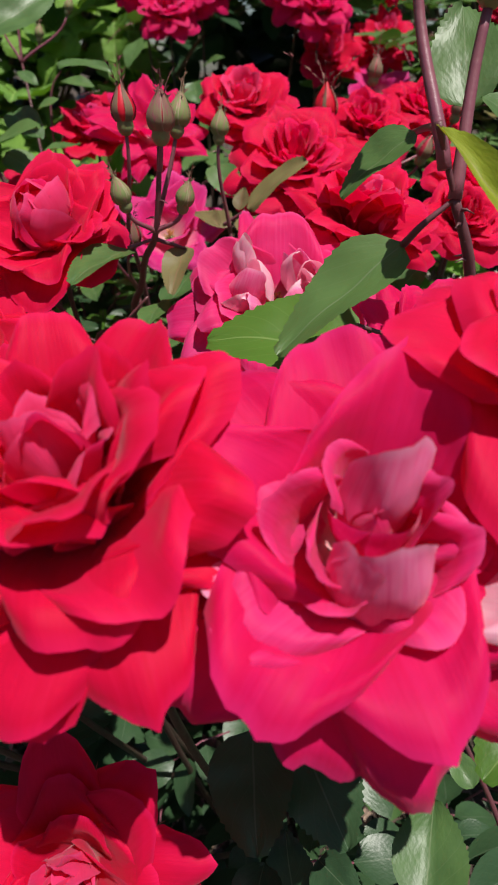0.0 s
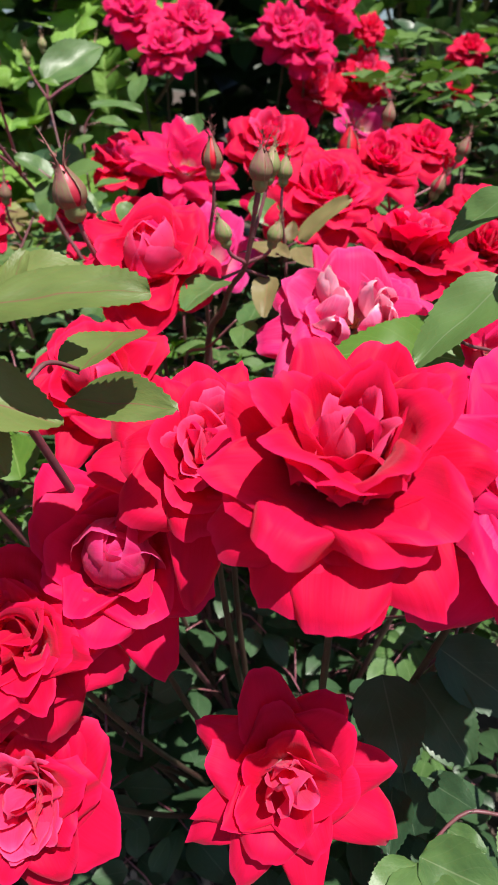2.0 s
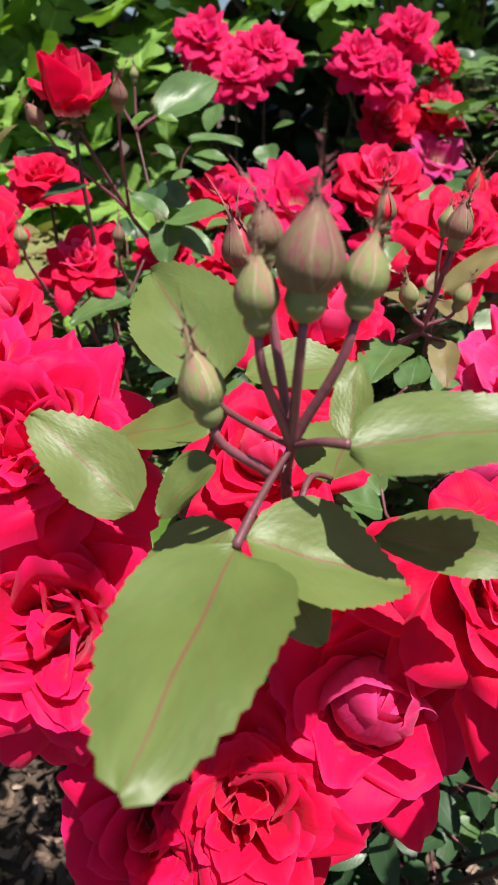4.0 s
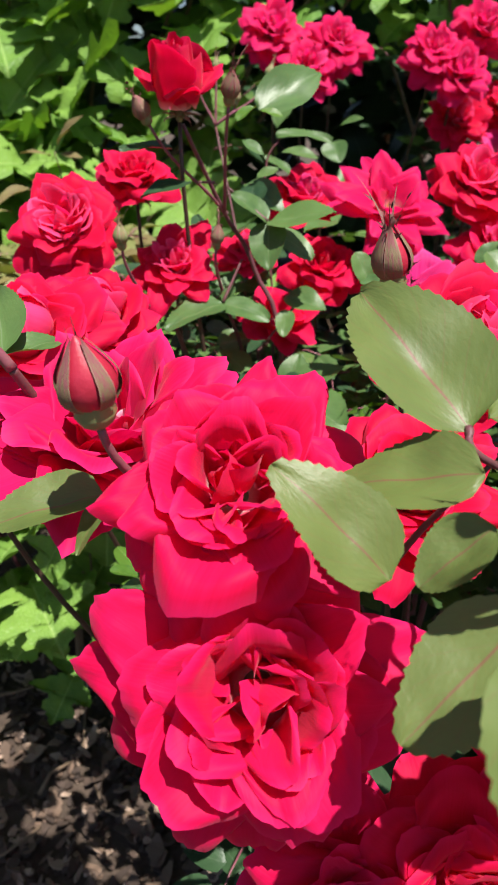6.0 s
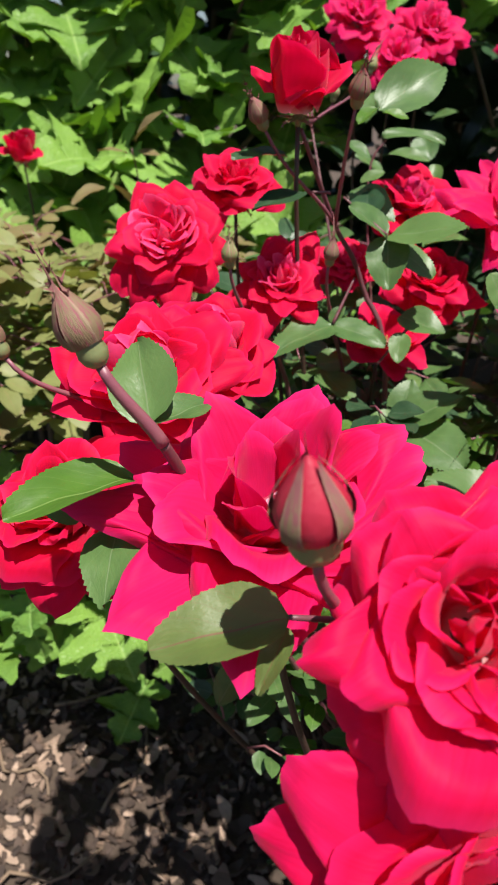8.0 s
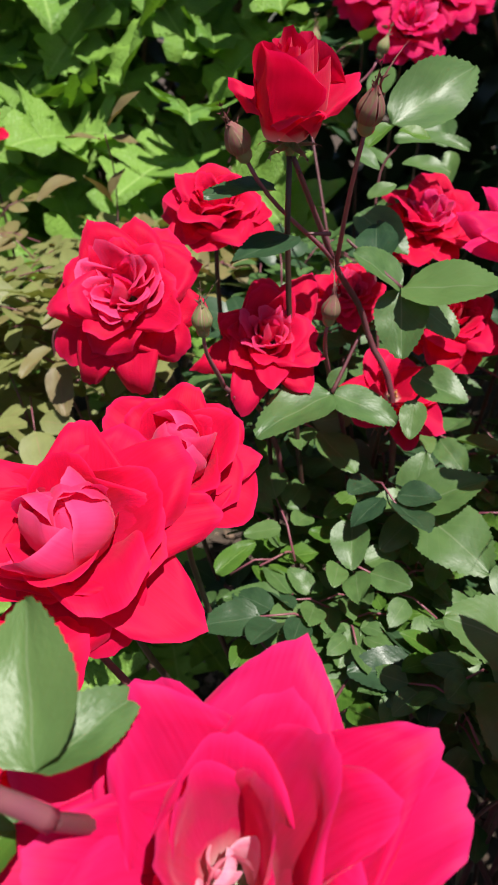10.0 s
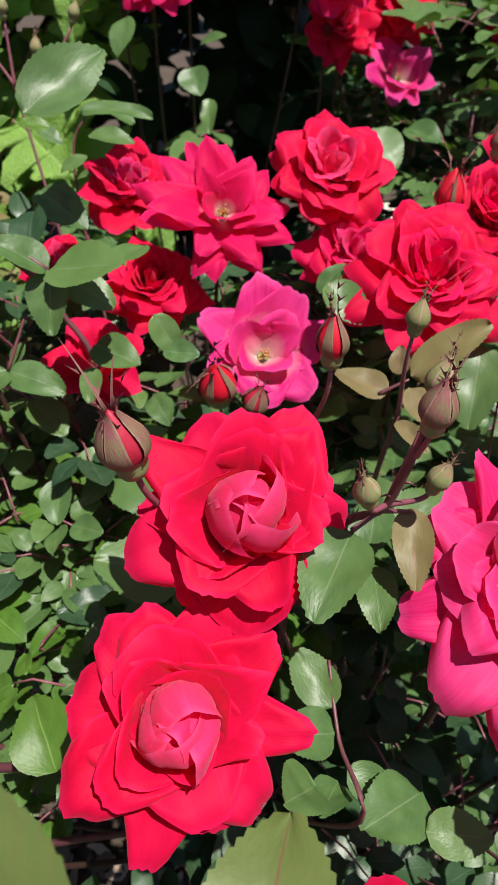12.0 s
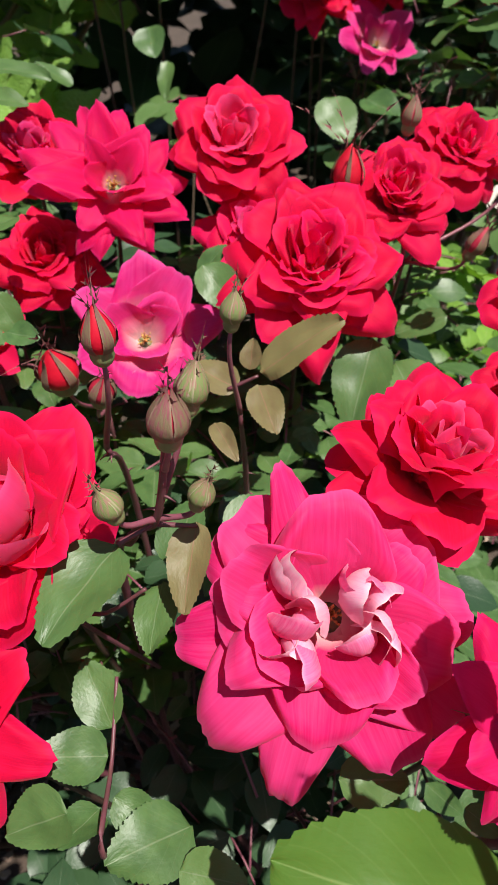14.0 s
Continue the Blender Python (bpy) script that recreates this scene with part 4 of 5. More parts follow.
rose((-0.069, 0.505, 0.588), 0.043, (0.05, -0.66, 0.75), "open", "magenta", "magenta", 20, 39, "crimson rose wide open with pointed petals and yellow stamens", size=14, sharp=0.12, outer=[
    (130, 1.05, 0.9, 4), (105, 1.0, 0.9, 4), (77, 0.95, 0.9, 4), (45, 0.8, 0.9, 2), (10, 0.85, 0.95, 0), (-25, 0.9, 0.95, -2), (-60, 0.8, 0.95, -6), (-95, 0.85, 1.0, -8), (-130, 0.8, 0.95, -4), (180, 1.0, 0.9, 0), (155, 1.1, 0.9, 2)])
rose((-0.005, 0.525, 0.601), 0.040, (0.0, -0.62, 0.78), "double", "red", "rosy", 20, 40, size=12)
rose((0.030, 0.432, 0.573), 0.042, (0.05, -0.55, 0.83), "ruffled", "red", "crimson", 44, 41, size=14, sharp=0.05, outer=[
    (190, 1.12, 0.8, -2), (150, 0.95, 1.0, 4), (110, 0.8, 1.0, 8), (70, 0.8, 1.0, 8), (35, 0.9, 1.0, 4), (5, 0.95, 0.9, 0), (-40, 1.12, 0.9, -6), (-90, 1.15, 0.8, -10), (-130, 0.95, 0.9, -6)])
rose((0.078, 0.478, 0.590), 0.036, (0.1, -0.55, 0.83), "double", "red", "crimson", 10, 42, size=12)
rose((0.127, 0.530, 0.597), 0.036, (0.2, -0.50, 0.84), "double", "red", "crimson", 10, 43)
rose((0.008, 0.495, 0.560), 0.034, (0.0, -0.60, 0.80), "double", "crimson", "pink", 10, 44)
rose((-0.123, 0.565, 0.582), 0.036, (0.0, -0.50, 0.86), "double", "red", "pink", 10, 45)
rose((-0.113, 0.512, 0.540), 0.034, (0.0, -0.50, 0.86), "double", "red", "red", 10, 48)
rose((0.128, 0.400, 0.566), 0.030, (0.1, -0.55, 0.83), "double", "red", "red", 10, 46)
rose((0.114, 0.355, 0.553), 0.028, (0.1, -0.60, 0.80), "double", "red", "red", 30, 47)
# the bush behind
REAR = dict(crowns=REAR_CROWNS, size=8)
for k, (p, r, c, h) in enumerate([((-0.131, 0.925, 0.722), 0.042, "magenta", "pink"), ((-0.057, 0.91, 0.712), 0.042, "magenta", "pink"),
                                  ((-0.092, 0.885, 0.684), 0.040, "magenta", "pink"), ((0.055, 0.89, 0.705), 0.040, "magenta", "pink"), ((0.115, 0.92, 0.735), 0.040, "magenta", "pink"),
                                  ((0.082, 0.872, 0.686), 0.038, "magenta", "pink"), ((0.100, 0.905, 0.640), 0.042, "red", "rosy"), ((0.165, 0.925, 0.655), 0.044, "red", "rosy"),
                                  ((0.160, 0.880, 0.598), 0.042, "star", "star"), ((0.320, 0.97, 0.690), 0.030, "red", "red"), ((0.300, 0.94, 0.640), 0.030, "red", "red"), ((0.170, 0.93, 0.71), 0.022, "red", "red")]):
    rose(p, r, (-0.05 + 0.05 * (k % 3), -0.7, 0.7), "pompon" if k != 8 else "single", c, h, k * 23, 60 + k, "small crimson double rose in a cluster on the rear bush" if k != 8 else "small pink rose with a white centre on the rear bush", **REAR)
rose((-0.514, 0.890, 0.572), 0.022, (0.0, -0.4, 0.9), "goblet", "red", "red", 10, 85, "small half-open red rose among bronze leaves", crowns=[(-0.42, 0.80, -0.01)], size=8)

# ---------------------------------------------------------------- rose buds
def fork_cane(label, pts, r0=0.0010, r1=0.0024, thorns=22, seed=1):
    """A thorny young cane that carries buds and leaves."""
    rng = random.Random(seed)
    root = new("rose_cane", None)
    root.location = pts[-1]
    inv = Matrix.Translation(-Vector(pts[-1]))
    ps = [Vector(p) for p in pts]
    dense = smooth_line(ps, 6)
    n = len(dense)
    v, f = tube([inv @ p for p in dense], [r0 + (r1 - r0) * k / n for k in range(n)], 8)
    child("cane", mesh_from("cane", v, f, CANE_RED), root)
    for k in range(thorns):
        i = rng.randrange(1, max(2, n // 2))
        d = Vector((rng.uniform(-1, 1), rng.uniform(-1, 1), 0.1)).normalized()
        base = inv @ dense[i]
        big = 1.0 if k % 6 == 0 else rng.uniform(0.3, 0.5)
        v, f = tube([base, base + d * 0.0026 * big, base + d * 0.0048 * big - Vector((0, 0, 0.0010 * big))], [0.0009 * big, 0.0004 * big, 0.0001], 4)
        child("thorn", mesh_from("thorn", v, f, CANE_RED), root)
    return tagged(root, label, "rose cane", "canes of the bush")


# cluster of buds over the near blooms
NF = (-0.122, 0.118, 0.588)
fork_cane("young reddish cane carrying a cluster of buds", [NF, (-0.118, 0.135, 0.555), (-0.085, 0.20, 0.40), (-0.04, 0.36, 0.12), (-0.03, 0.40, -0.01)], seed=3)
bud((-0.122, 0.109, 0.626), 0.0175, (0.05, 0.0, 1), NF, 1, 0.1, sprout=0.1, label="large closed purple and green rose bud")
bud((-0.112, 0.114, 0.622), 0.0128, (0.15, 0.1, 1), NF, 2, 0.1, SEPAL, sprout=0.1)
bud((-0.130, 0.110, 0.620), 0.0122, (-0.05, 0.0, 1), NF, 3, 0.1, SEPAL, sprout=0.15)
bud((-0.139, 0.114, 0.603), 0.0135, (-0.25, 0.1, 1), (-0.126, 0.118, 0.582), 4, 0.1, SEPAL, sprout=0.3)
bud((-0.128, 0.122, 0.627), 0.010, (-0.1, 0.0, 1), NF, 5, 0.1)
# tall cane beside the near pink bloom
RF = (0.050, 0.165, 0.593)
fork_cane("thorny dark red cane carrying buds", [RF, (0.060, 0.172, 0.565), (0.066, 0.21, 0.50), (0.03, 0.33, 0.1), (0.02, 0.34, -0.01)], 0.0013, 0.0025, 44, seed=4)
bud((0.037, 0.180, 0.652), 0.018, (-0.1, 0.0, 1), (0.046, 0.163, 0.600), 6, 0.1, SEPAL, thick=0.0012)
bud((0.056, 0.177, 0.644), 0.019, (0.15, 0.1, 1), RF, 7, 0.4, SEPAL, thick=0.0012)
# bud before the crimson pair
bud((-0.216, 0.166, 0.592), 0.0205, (-0.15, -0.1, 1), (-0.200, 0.185, 0.545), 8, 0.85, label="opening rose bud showing dark red petals", thick=0.0010, plump=0.46, tails=(0.05, 0.28))
fork_cane("short reddish cane under an opening bud", [(-0.200, 0.185, 0.545), (-0.17, 0.24, 0.45), (-0.08, 0.37, 0.1), (-0.04, 0.40, -0.01)], seed=5)
bud((-0.266, 0.214, 0.604), 0.018, (-0.5, 0.1, 1), (-0.248, 0.216, 0.573), 9, 0.3, thick=0.0013, label="closed rose bud with curled green tips")
bud((-0.318, 0.285, 0.575), 0.017, (-0.6, 0.1, 1), (-0.285, 0.30, 0.540), 11, 0.8)
fork_cane("arching reddish cane with buds", [(-0.248, 0.216, 0.573), (-0.244, 0.222, 0.560), (-0.236, 0.238, 0.526), (-0.17, 0.30, 0.38), (-0.05, 0.39, 0.1), (-0.04, 0.40, -0.01)], 0.0014, 0.0026, seed=6)
fork_cane("thin reddish cane with an opening bud", [(-0.285, 0.30, 0.540), (-0.21, 0.30, 0.42), (-0.10, 0.42, 0.1), (-0.08, 0.44, -0.01)], seed=16)
# buds of the tall bloom
TF = (-0.186, 0.465, 0.582)
fork_cane("tall dark red cane branching under the half-open rose", [(-0.210, 0.438, 0.632), TF, (-0.165, 0.475, 0.545), (-0.140, 0.47, 0.45), (-0.12, 0.50, -0.01)], 0.0011, 0.0022, 26, seed=7)
bud((-0.232, 0.425, 0.640), 0.016, (-0.5, -0.4, 1), TF, 12, 0.2)
bud((-0.184, 0.425, 0.652), 0.017, (0.1, -0.4, 1), TF, 13, 0.3)
bud((-0.243, 0.405, 0.578), 0.014, (-0.05, -0.1, 1), (-0.235, 0.42, 0.540), 14, 0.1, SEPAL)
bud((-0.190, 0.430, 0.575), 0.014, (0.1, -0.1, 1), (-0.185, 0.45, 0.53), 15, 0.4)
fork_cane("thin reddish cane with small buds", [(-0.235, 0.42, 0.540), (-0.20, 0.46, 0.45), (-0.13, 0.50, -0.01)], seed=8)
fork_cane("thin reddish cane with small buds", [(-0.185, 0.45, 0.53), (-0.16, 0.48, 0.42), (-0.12, 0.51, -0.01)], seed=9)
# small buds on thin stems behind the tall bloom
SF = (-0.194, 0.639, 0.626)
fork_cane("thin reddish shoot with small buds", [SF, (-0.165, 0.58, 0.50), (-0.13, 0.56, 0.30), (-0.12, 0.55, -0.01)], 0.0008, 0.002, 10, seed=21)
bud((-0.194, 0.644, 0.671), 0.013, (0.00, 0.04, 1), SF, 40, 0.2, SEPAL)
bud((-0.209, 0.642, 0.662), 0.013, (-0.12, 0.02, 1), SF, 41, 0.2, SEPAL)
bud((-0.177, 0.644, 0.649), 0.013, (0.14, 0.04, 1), SF, 42, 0.2, SEPAL)
bud((-0.150, 0.647, 0.668), 0.013, (0.35, 0.06, 1), SF, 43, 0.2, SEPAL)
# middle of the bush
MF = (-0.040, 0.285, 0.560)
fork_cane("dark red cane with three buds above the pink rose", [(-0.035, 0.279, 0.598), MF, (-0.050, 0.30, 0.535), (-0.06, 0.33, 0.45), (-0.04, 0.40, -0.01)], seed=10, thorns=40)
bud((-0.034, 0.277, 0.606), 0.0185, (0.05, -0.05, 1), (-0.036, 0.280, 0.585), 16, 0.30)
bud((-0.028, 0.290, 0.606), 0.016, (0.2, 0.1, 1), MF, 17, 0.1, SEPAL)
bud((-0.052, 0.275, 0.578), 0.014, (-0.3, -0.1, 1), MF, 18, 0.1, SEPAL)
bud((-0.026, 0.280, 0.576), 0.013, (0.3, -0.1, 1), MF, 19, 0.1, SEPAL)
bud((-0.055, 0.316, 0.607), 0.019, (-0.05, 0, 1), (-0.060, 0.33, 0.55), 20, 0.86, label="opening dark red rose bud")
fork_cane("thin reddish cane with an opening bud", [(-0.060, 0.33, 0.55), (-0.055, 0.37, 0.45), (-0.03, 0.40, -0.01)], seed=11)
bud((-0.014, 0.345, 0.598), 0.015, (0.1, 0, 1), (-0.010, 0.355, 0.545), 21, 0.1, SEPAL)
fork_cane("thin reddish cane with bronze leaves", [(-0.010, 0.355, 0.545), (0.0, 0.40, 0.42), (0.02, 0.50, -0.01)], seed=12)
bud((-0.123, 0.286, 0.595), 0.0245, (-0.22, -0.05, 1), (-0.108, 0.300, 0.545), 22, 0.5, plump=0.42, thick=0.0010, label="closed rose bud with curled green tips")
fork_cane("thin reddish cane with a closed bud", [(-0.108, 0.300, 0.545), (-0.08, 0.36, 0.42), (-0.04, 0.41, -0.01)], seed=13)
bud((-0.086, 0.384, 0.549), 0.027, (-0.1, -0.35, 1), (-0.075, 0.43, 0.49), 23, 1.0, sprout=1.1, plump=0.47, label="small red rose bud just opening")
bud((-0.068, 0.382, 0.539), 0.020, (0.25, -0.3, 1), (-0.075, 0.43, 0.49), 28, 0.7, sprout=0.9, plump=0.42, label="small dark red rose bud with spread sepals")
fork_cane("thin reddish cane with two small buds", [(-0.075, 0.43, 0.49), (-0.06, 0.46, 0.3), (0.05, 0.51, -0.01)], seed=14)
CF = (0.085, 0.470, 0.555)
fork_cane("reddish cane with several buds", [CF, (0.085, 0.50, 0.42), (0.07, 0.53, -0.01)], seed=15)
bud((0.050, 0.475, 0.602), 0.028, (0.0, -0.1, 1), CF, 24, 1.05, sprout=0.9, label="plump red rose bud about to open")
bud((0.085, 0.500, 0.622), 0.018, (0.1, 0, 1), CF, 25, 0.6)
bud((0.112, 0.445, 0.578), 0.018, (0.35, -0.1, 1), CF, 26, 0.6)
bud((0.140, 0.480, 0.600), 0.018, (0.35, -0.1, 1), CF, 27, 0.6)


# ---------------------------------------------------------------- foliage
def compound(rng, at, heading, droop, length):
    """Poses of the five leaflets of a rose leaf, and the line of its stalk."""
    m = Matrix.Translation(at) @ Matrix.Rotation(heading, 4, 'Z') @ Matrix.Rotation(droop, 4, 'Y')
    out = []
    l = length
    for s, ang in ((0.45, 1.15), (0.45, -1.15), (0.80, 0.95), (0.80, -0.95), (1.0, 0.0)):
        size = l * (0.62 if s < 0.6 else 0.75 if s < 0.9 else 0.88) * rng.uniform(0.85, 1.1)
        q = m @ Matrix.Translation((l * s, 0.004 * math.copysign(1, ang) if ang else 0, 0)) @ Matrix.Rotation(ang + rng.uniform(-0.25, 0.25), 4, 'Z')
        q = q @ Matrix.Rotation(rng.uniform(-0.5, 0.5), 4, 'X') @ Matrix.Rotation(rng.uniform(-0.35, 0.35), 4, 'Y')
        out.append(q @ Matrix.Diagonal((size, size, size, 1)))
    line = [m @ Vector((0, 0, -0.01)), m @ Vector((l * 0.5, 0, 0)), m @ Vector((l, 0, 0))]
    return out, line


def merged(items, material_mesh):
    """Joins many placed copies of one small mesh."""
    base = np.array([v.co[:] for v in material_mesh.vertices])
    faces = [tuple(p.vertices) for p in material_mesh.polygons]
    uv = np.zeros((len(base), 2))
    for loop, d in zip(material_mesh.loops, material_mesh.uv_layers[0].data):
        uv[loop.vertex_index] = d.uv[:]
    verts, fs, uvs = [], [], []
    for k, m in enumerate(items):
        a = np.array(m)
        verts.append(base @ a[:3, :3].T + a[:3, 3])
        uvs.append(uv)
        n = k * len(base)
        fs += [tuple(i + n for i in f) for f in faces]
    return mesh_from("foliage", np.concatenate(verts).tolist(), fs, material_mesh.materials[0], np.concatenate(uvs))


def join_tubes(name, lines, radius, material, sides=5):
    verts, faces = [], []
    for line in lines:
        v, f = tube(line, [radius * (1 - 0.15 * k) for k in range(len(line))], sides)
        n = len(verts)
        verts += v
        faces += [tuple(i + n for i in q) for q in f]
    return mesh_from(name, verts, faces, material)


def bush(label, crowns, n_near, n_far, place, seed, kinds=("green", "deep"), near_test=None, size=(0.027, 0.040), canes=9):
    """A shrub: woody canes, single leaflets where it is passed near by, and the joined rest of its leaves."""
    rng = random.Random(seed)
    root = new("rose_bush", None)
    c0 = Vector(crowns[0])
    root.location = c0
    inv = Matrix.Translation(-c0)
    single, rest, twigs = [], {k: [] for k in kinds}, []
    made = 0
    while made < n_near + n_far:
        p = place(rng)
        if p is None:
            continue
        made += 1
        leaves, line = compound(rng, p, rng.uniform(0, 6.28), rng.uniform(-0.35, 0.5), rng.uniform(*size))
        twigs.append([inv @ q for q in line])
        kind = kinds[0] if rng.random() < 0.6 else kinds[1]
        for m in leaves:
            if near_test and near_test(p) and len(single) < 300:
                single.append((kind, m))
            else:
                rest[kind].append(inv @ m)
    for k, (kind, m) in enumerate(single):
        child("leaflet", LEAFLETS[kind][k % 5], root, m=inv @ m)
    for kind, items in rest.items():
        if items:
            ob = child("foliage", merged(items, SMALL[kind]), root, "crowded small toothed leaves")
            ob["kind"] = "stuff"
    ob = child("petiole", join_tubes("petiole", twigs, 0.0007, CANE_GREEN), root)
    ob["kind"] = "stuff"
    for c in crowns:
        for k in range(canes // len(crowns) + 1):
            top = Vector((c[0] + rng.uniform(-0.2, 0.2), c[1] + rng.uniform(-0.16, 0.16), rng.uniform(0.36, 0.47)))
            pts = bezier(c, (c[0], c[1], 0.12), (top.x * 0.7 + c[0] * 0.3, top.y * 0.7 + c[1] * 0.3, top.z * 0.6), top, 10)
            v, f = tube([inv @ p for p in pts], [0.0042 - 0.00037 * q for q in range(11)], 7)
            child("cane", mesh_from("cane", v, f, BARK if k % 2 else CANE_RED), root, "woody brown rose cane")
    return tagged(root, label, "rose bush", "rose bushes")


def in_glade(x, y, z):
    """The gap in the leaves through which the paving shows."""
    u, low = x - 0.15 - 0.576 * (y - 0.527), 0.42 - 0.45 * (y - 0.8)
    return -0.02 < u < 0.17 and low - 0.10 < z < low + 0.02


def front_place(rng):
    x, y = rng.uniform(-0.24, 0.36), rng.uniform(0.14, 0.74)
    edge = 0.28 if x > 0.02 else 0.34 if x > -0.06 else 0.36 if x > -0.14 else 0.38
    if y < edge or (y > 0.60 and -0.12 < x < 0.10):
        return None
    top = 0.43 + 0.10 * max(0, min(1, (y - 0.3) / 0.25)) - (0.09 if x > 0.13 else 0)
    z = top - abs(rng.gauss(0, 0.11))
    if y < 0.52 and z > 0.30 and rng.random() < 0.5:
        return None
    return (x, y, z) if z > 0.06 and not in_glade(x, y, z) else None


bush("dense rose bush with glossy dark green toothed leaves", CROWNS, 60, 600, front_place, 71, near_test=lambda p: p[2] > 0.40 and p[1] < 0.5 and p[0] < 0.1)


def mid_place(rng):
    x, y = rng.uniform(-0.23, 0.03), rng.uniform(0.30, 0.50)
    if x > -0.10 and y < 0.36:
        return None
    z = 0.445 + 0.16 * (y - 0.36) - abs(rng.gauss(0, 0.05))
    return (x, y, z)


bush("leafy middle of the rose bush with small glossy green leaves", [(-0.08, 0.46, -0.01)], 60, 70, mid_place, 77, kinds=("green", "fresh"), near_test=lambda p: p[2] > 0.38, size=(0.020, 0.030), canes=2)


def rear_place(rng):
    x, y = rng.uniform(-0.28, 0.75), rng.uniform(0.86, 1.30)
    z = 0.68 - abs(rng.gauss(0, 0.2)) + 0.2 * max(0, y - 0.95)
    if in_glade(x, y, z) or (x < 0.14 and z < 0.70 and rng.random() < 0.97) or (y < 0.96 and abs(x - 0.14) < 0.10 and z > 0.50):
        return None
    return (x, y, z) if z > 0.05 else None


# the dark leaf tone here carries the shade of the rear bush
bush("second rose bush behind the first, most leaves coloured dark for shade", REAR_CROWNS, 0, 390, rear_place, 72, kinds=("deep", "green"), size=(0.044, 0.062))


def young_place(rng):
    x, y = rng.uniform(-0.62, -0.26), rng.uniform(0.56, 0.86)
    z = 0.52 - abs(rng.gauss(0, 0.10))
    return (x, y, z) if z > 0.04 else None


bush("low rose bush with young olive and bronze leaves", [(-0.42, 0.70, -0.01), (-0.34, 0.66, -0.01)], 0, 270, young_place, 73, kinds=("straw", "bronze"), size=(0.03, 0.045))


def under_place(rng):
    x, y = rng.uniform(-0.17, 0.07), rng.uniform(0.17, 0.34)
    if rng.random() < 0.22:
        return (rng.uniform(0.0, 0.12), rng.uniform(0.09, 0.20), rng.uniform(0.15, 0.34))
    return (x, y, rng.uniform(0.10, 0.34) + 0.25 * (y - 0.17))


# shade below the blooms is painted by using only the dark leaf tone
bush("lower rose growth with leaves coloured dark for shade", [(-0.03, 0.33, -0.01)], 0, 92, under_place, 74, kinds=("deep", "deep"), size=(0.03, 0.042), canes=1)


def side_place(rng):
    x, y = rng.uniform(0.16, 0.72), rng.uniform(0.72, 1.10)
    z = 0.66 - abs(rng.gauss(0, 0.09)) + 0.15 * (y - 0.8)
    return None if z < 0.30 or in_glade(x, y, z) else (x, y, z)


bush("third rose bush of grey-green leaves near the paving", [(0.46, 0.92, -0.01)], 0, 210, side_place, 78, kinds=("green", "green"), size=(0.034, 0.050), canes=3)


def bronze_place(rng):
    x, y = rng.uniform(0.26, 0.70), rng.uniform(0.68, 0.95)
    z = rng.uniform(0.46, 0.64)
    return None if in_glade(x, y, z) else (x, y, z)


bush("young bronze rose shoots beside the paving", [(0.42, 0.80, -0.01)], 0, 26, bronze_place, 79, kinds=("bronze", "bronze"), size=(0.030, 0.044), canes=2)


def sunny_place(rng):
    y = rng.uniform(0.58, 0.90)
    x, z = 0.15 + 0.576 * (y - 0.527) + rng.uniform(-0.10, 0.10), rng.uniform(0.22, 0.48) - 0.3 * (y - 0.7)
    return None if in_glade(x, y, z) else (x, y, z)


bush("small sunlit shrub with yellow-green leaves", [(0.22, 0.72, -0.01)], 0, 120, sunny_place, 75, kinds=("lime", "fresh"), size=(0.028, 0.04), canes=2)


# ---------------------------------------------------------------- oak-leaf hydrangea
def lobed_mesh(seed):
    """A five-lobed, toothed, quilted leaf of length 1 along x."""
    rng = random.Random(seed)
    rim = [(0.0, 0.015), (-0.05, 0.12), (-0.02, 0.24), (-0.01, 0.36), (0.07, 0.50), (0.18, 0.42), (0.20, 0.28), (0.24, 0.17), (0.32, 0.28), (0.42, 0.46), (0.58, 0.60), (0.60, 0.46), (0.58, 0.30), (0.56, 0.19), (0.66, 0.25), (0.78, 0.33), (0.85, 0.20), (0.91, 0.11), (1.0, 0.0)]
    line = []
    for k in range(len(rim) - 1):
        for q in range(2):
            u = q / 2
            x = rim[k][0] * (1 - u) + rim[k + 1][0] * u
            y = rim[k][1] * (1 - u) + rim[k + 1][1] * u
            bump = 0.034 if q else -0.020
            line.append((x + rng.uniform(-0.01, 0.01), max(0.0, y + bump + rng.uniform(-0.012, 0.012))))
    line.append((1.0, 0.0))
    verts, uvs, faces = [], [], []
    rings = (0.0, 0.34, 0.68, 1.0)
    bend = rng.uniform(0.1, 0.55)
    for sgn in (1, -1):
        for x, y in line:
            spine = min(0.95, max(0.02, 0.10 + x * 0.85 if y > 0.02 else x))
            for r in rings:
                px_, py_ = spine + (x - spine) * r, y * r
                z = 0.30 * py_ - bend * (px_ - 0.35) ** 2 + 0.045 * math.sin(17 * px_ + 3 * r + seed) * r + 0.03 * math.sin(9 * py_ * sgn + seed) * r
                verts.append((px_, sgn * py_, z))
                uvs.append((px_, 0.5 + sgn * py_))
    n, c = len(line), len(rings)
    for h in range(2):
        for k in range(n - 1):
            for j in range(c - 1):
                a = h * n * c + k * c + j
                q = (a, a + 1, a + c + 1, a + c)
                faces.append(q if h else q[::-1])
    return mesh_from("lobed_leaf", verts, faces, LEAF["hydrangea"], uvs)


LOBED = [lobed_mesh(k) for k in range(5)]


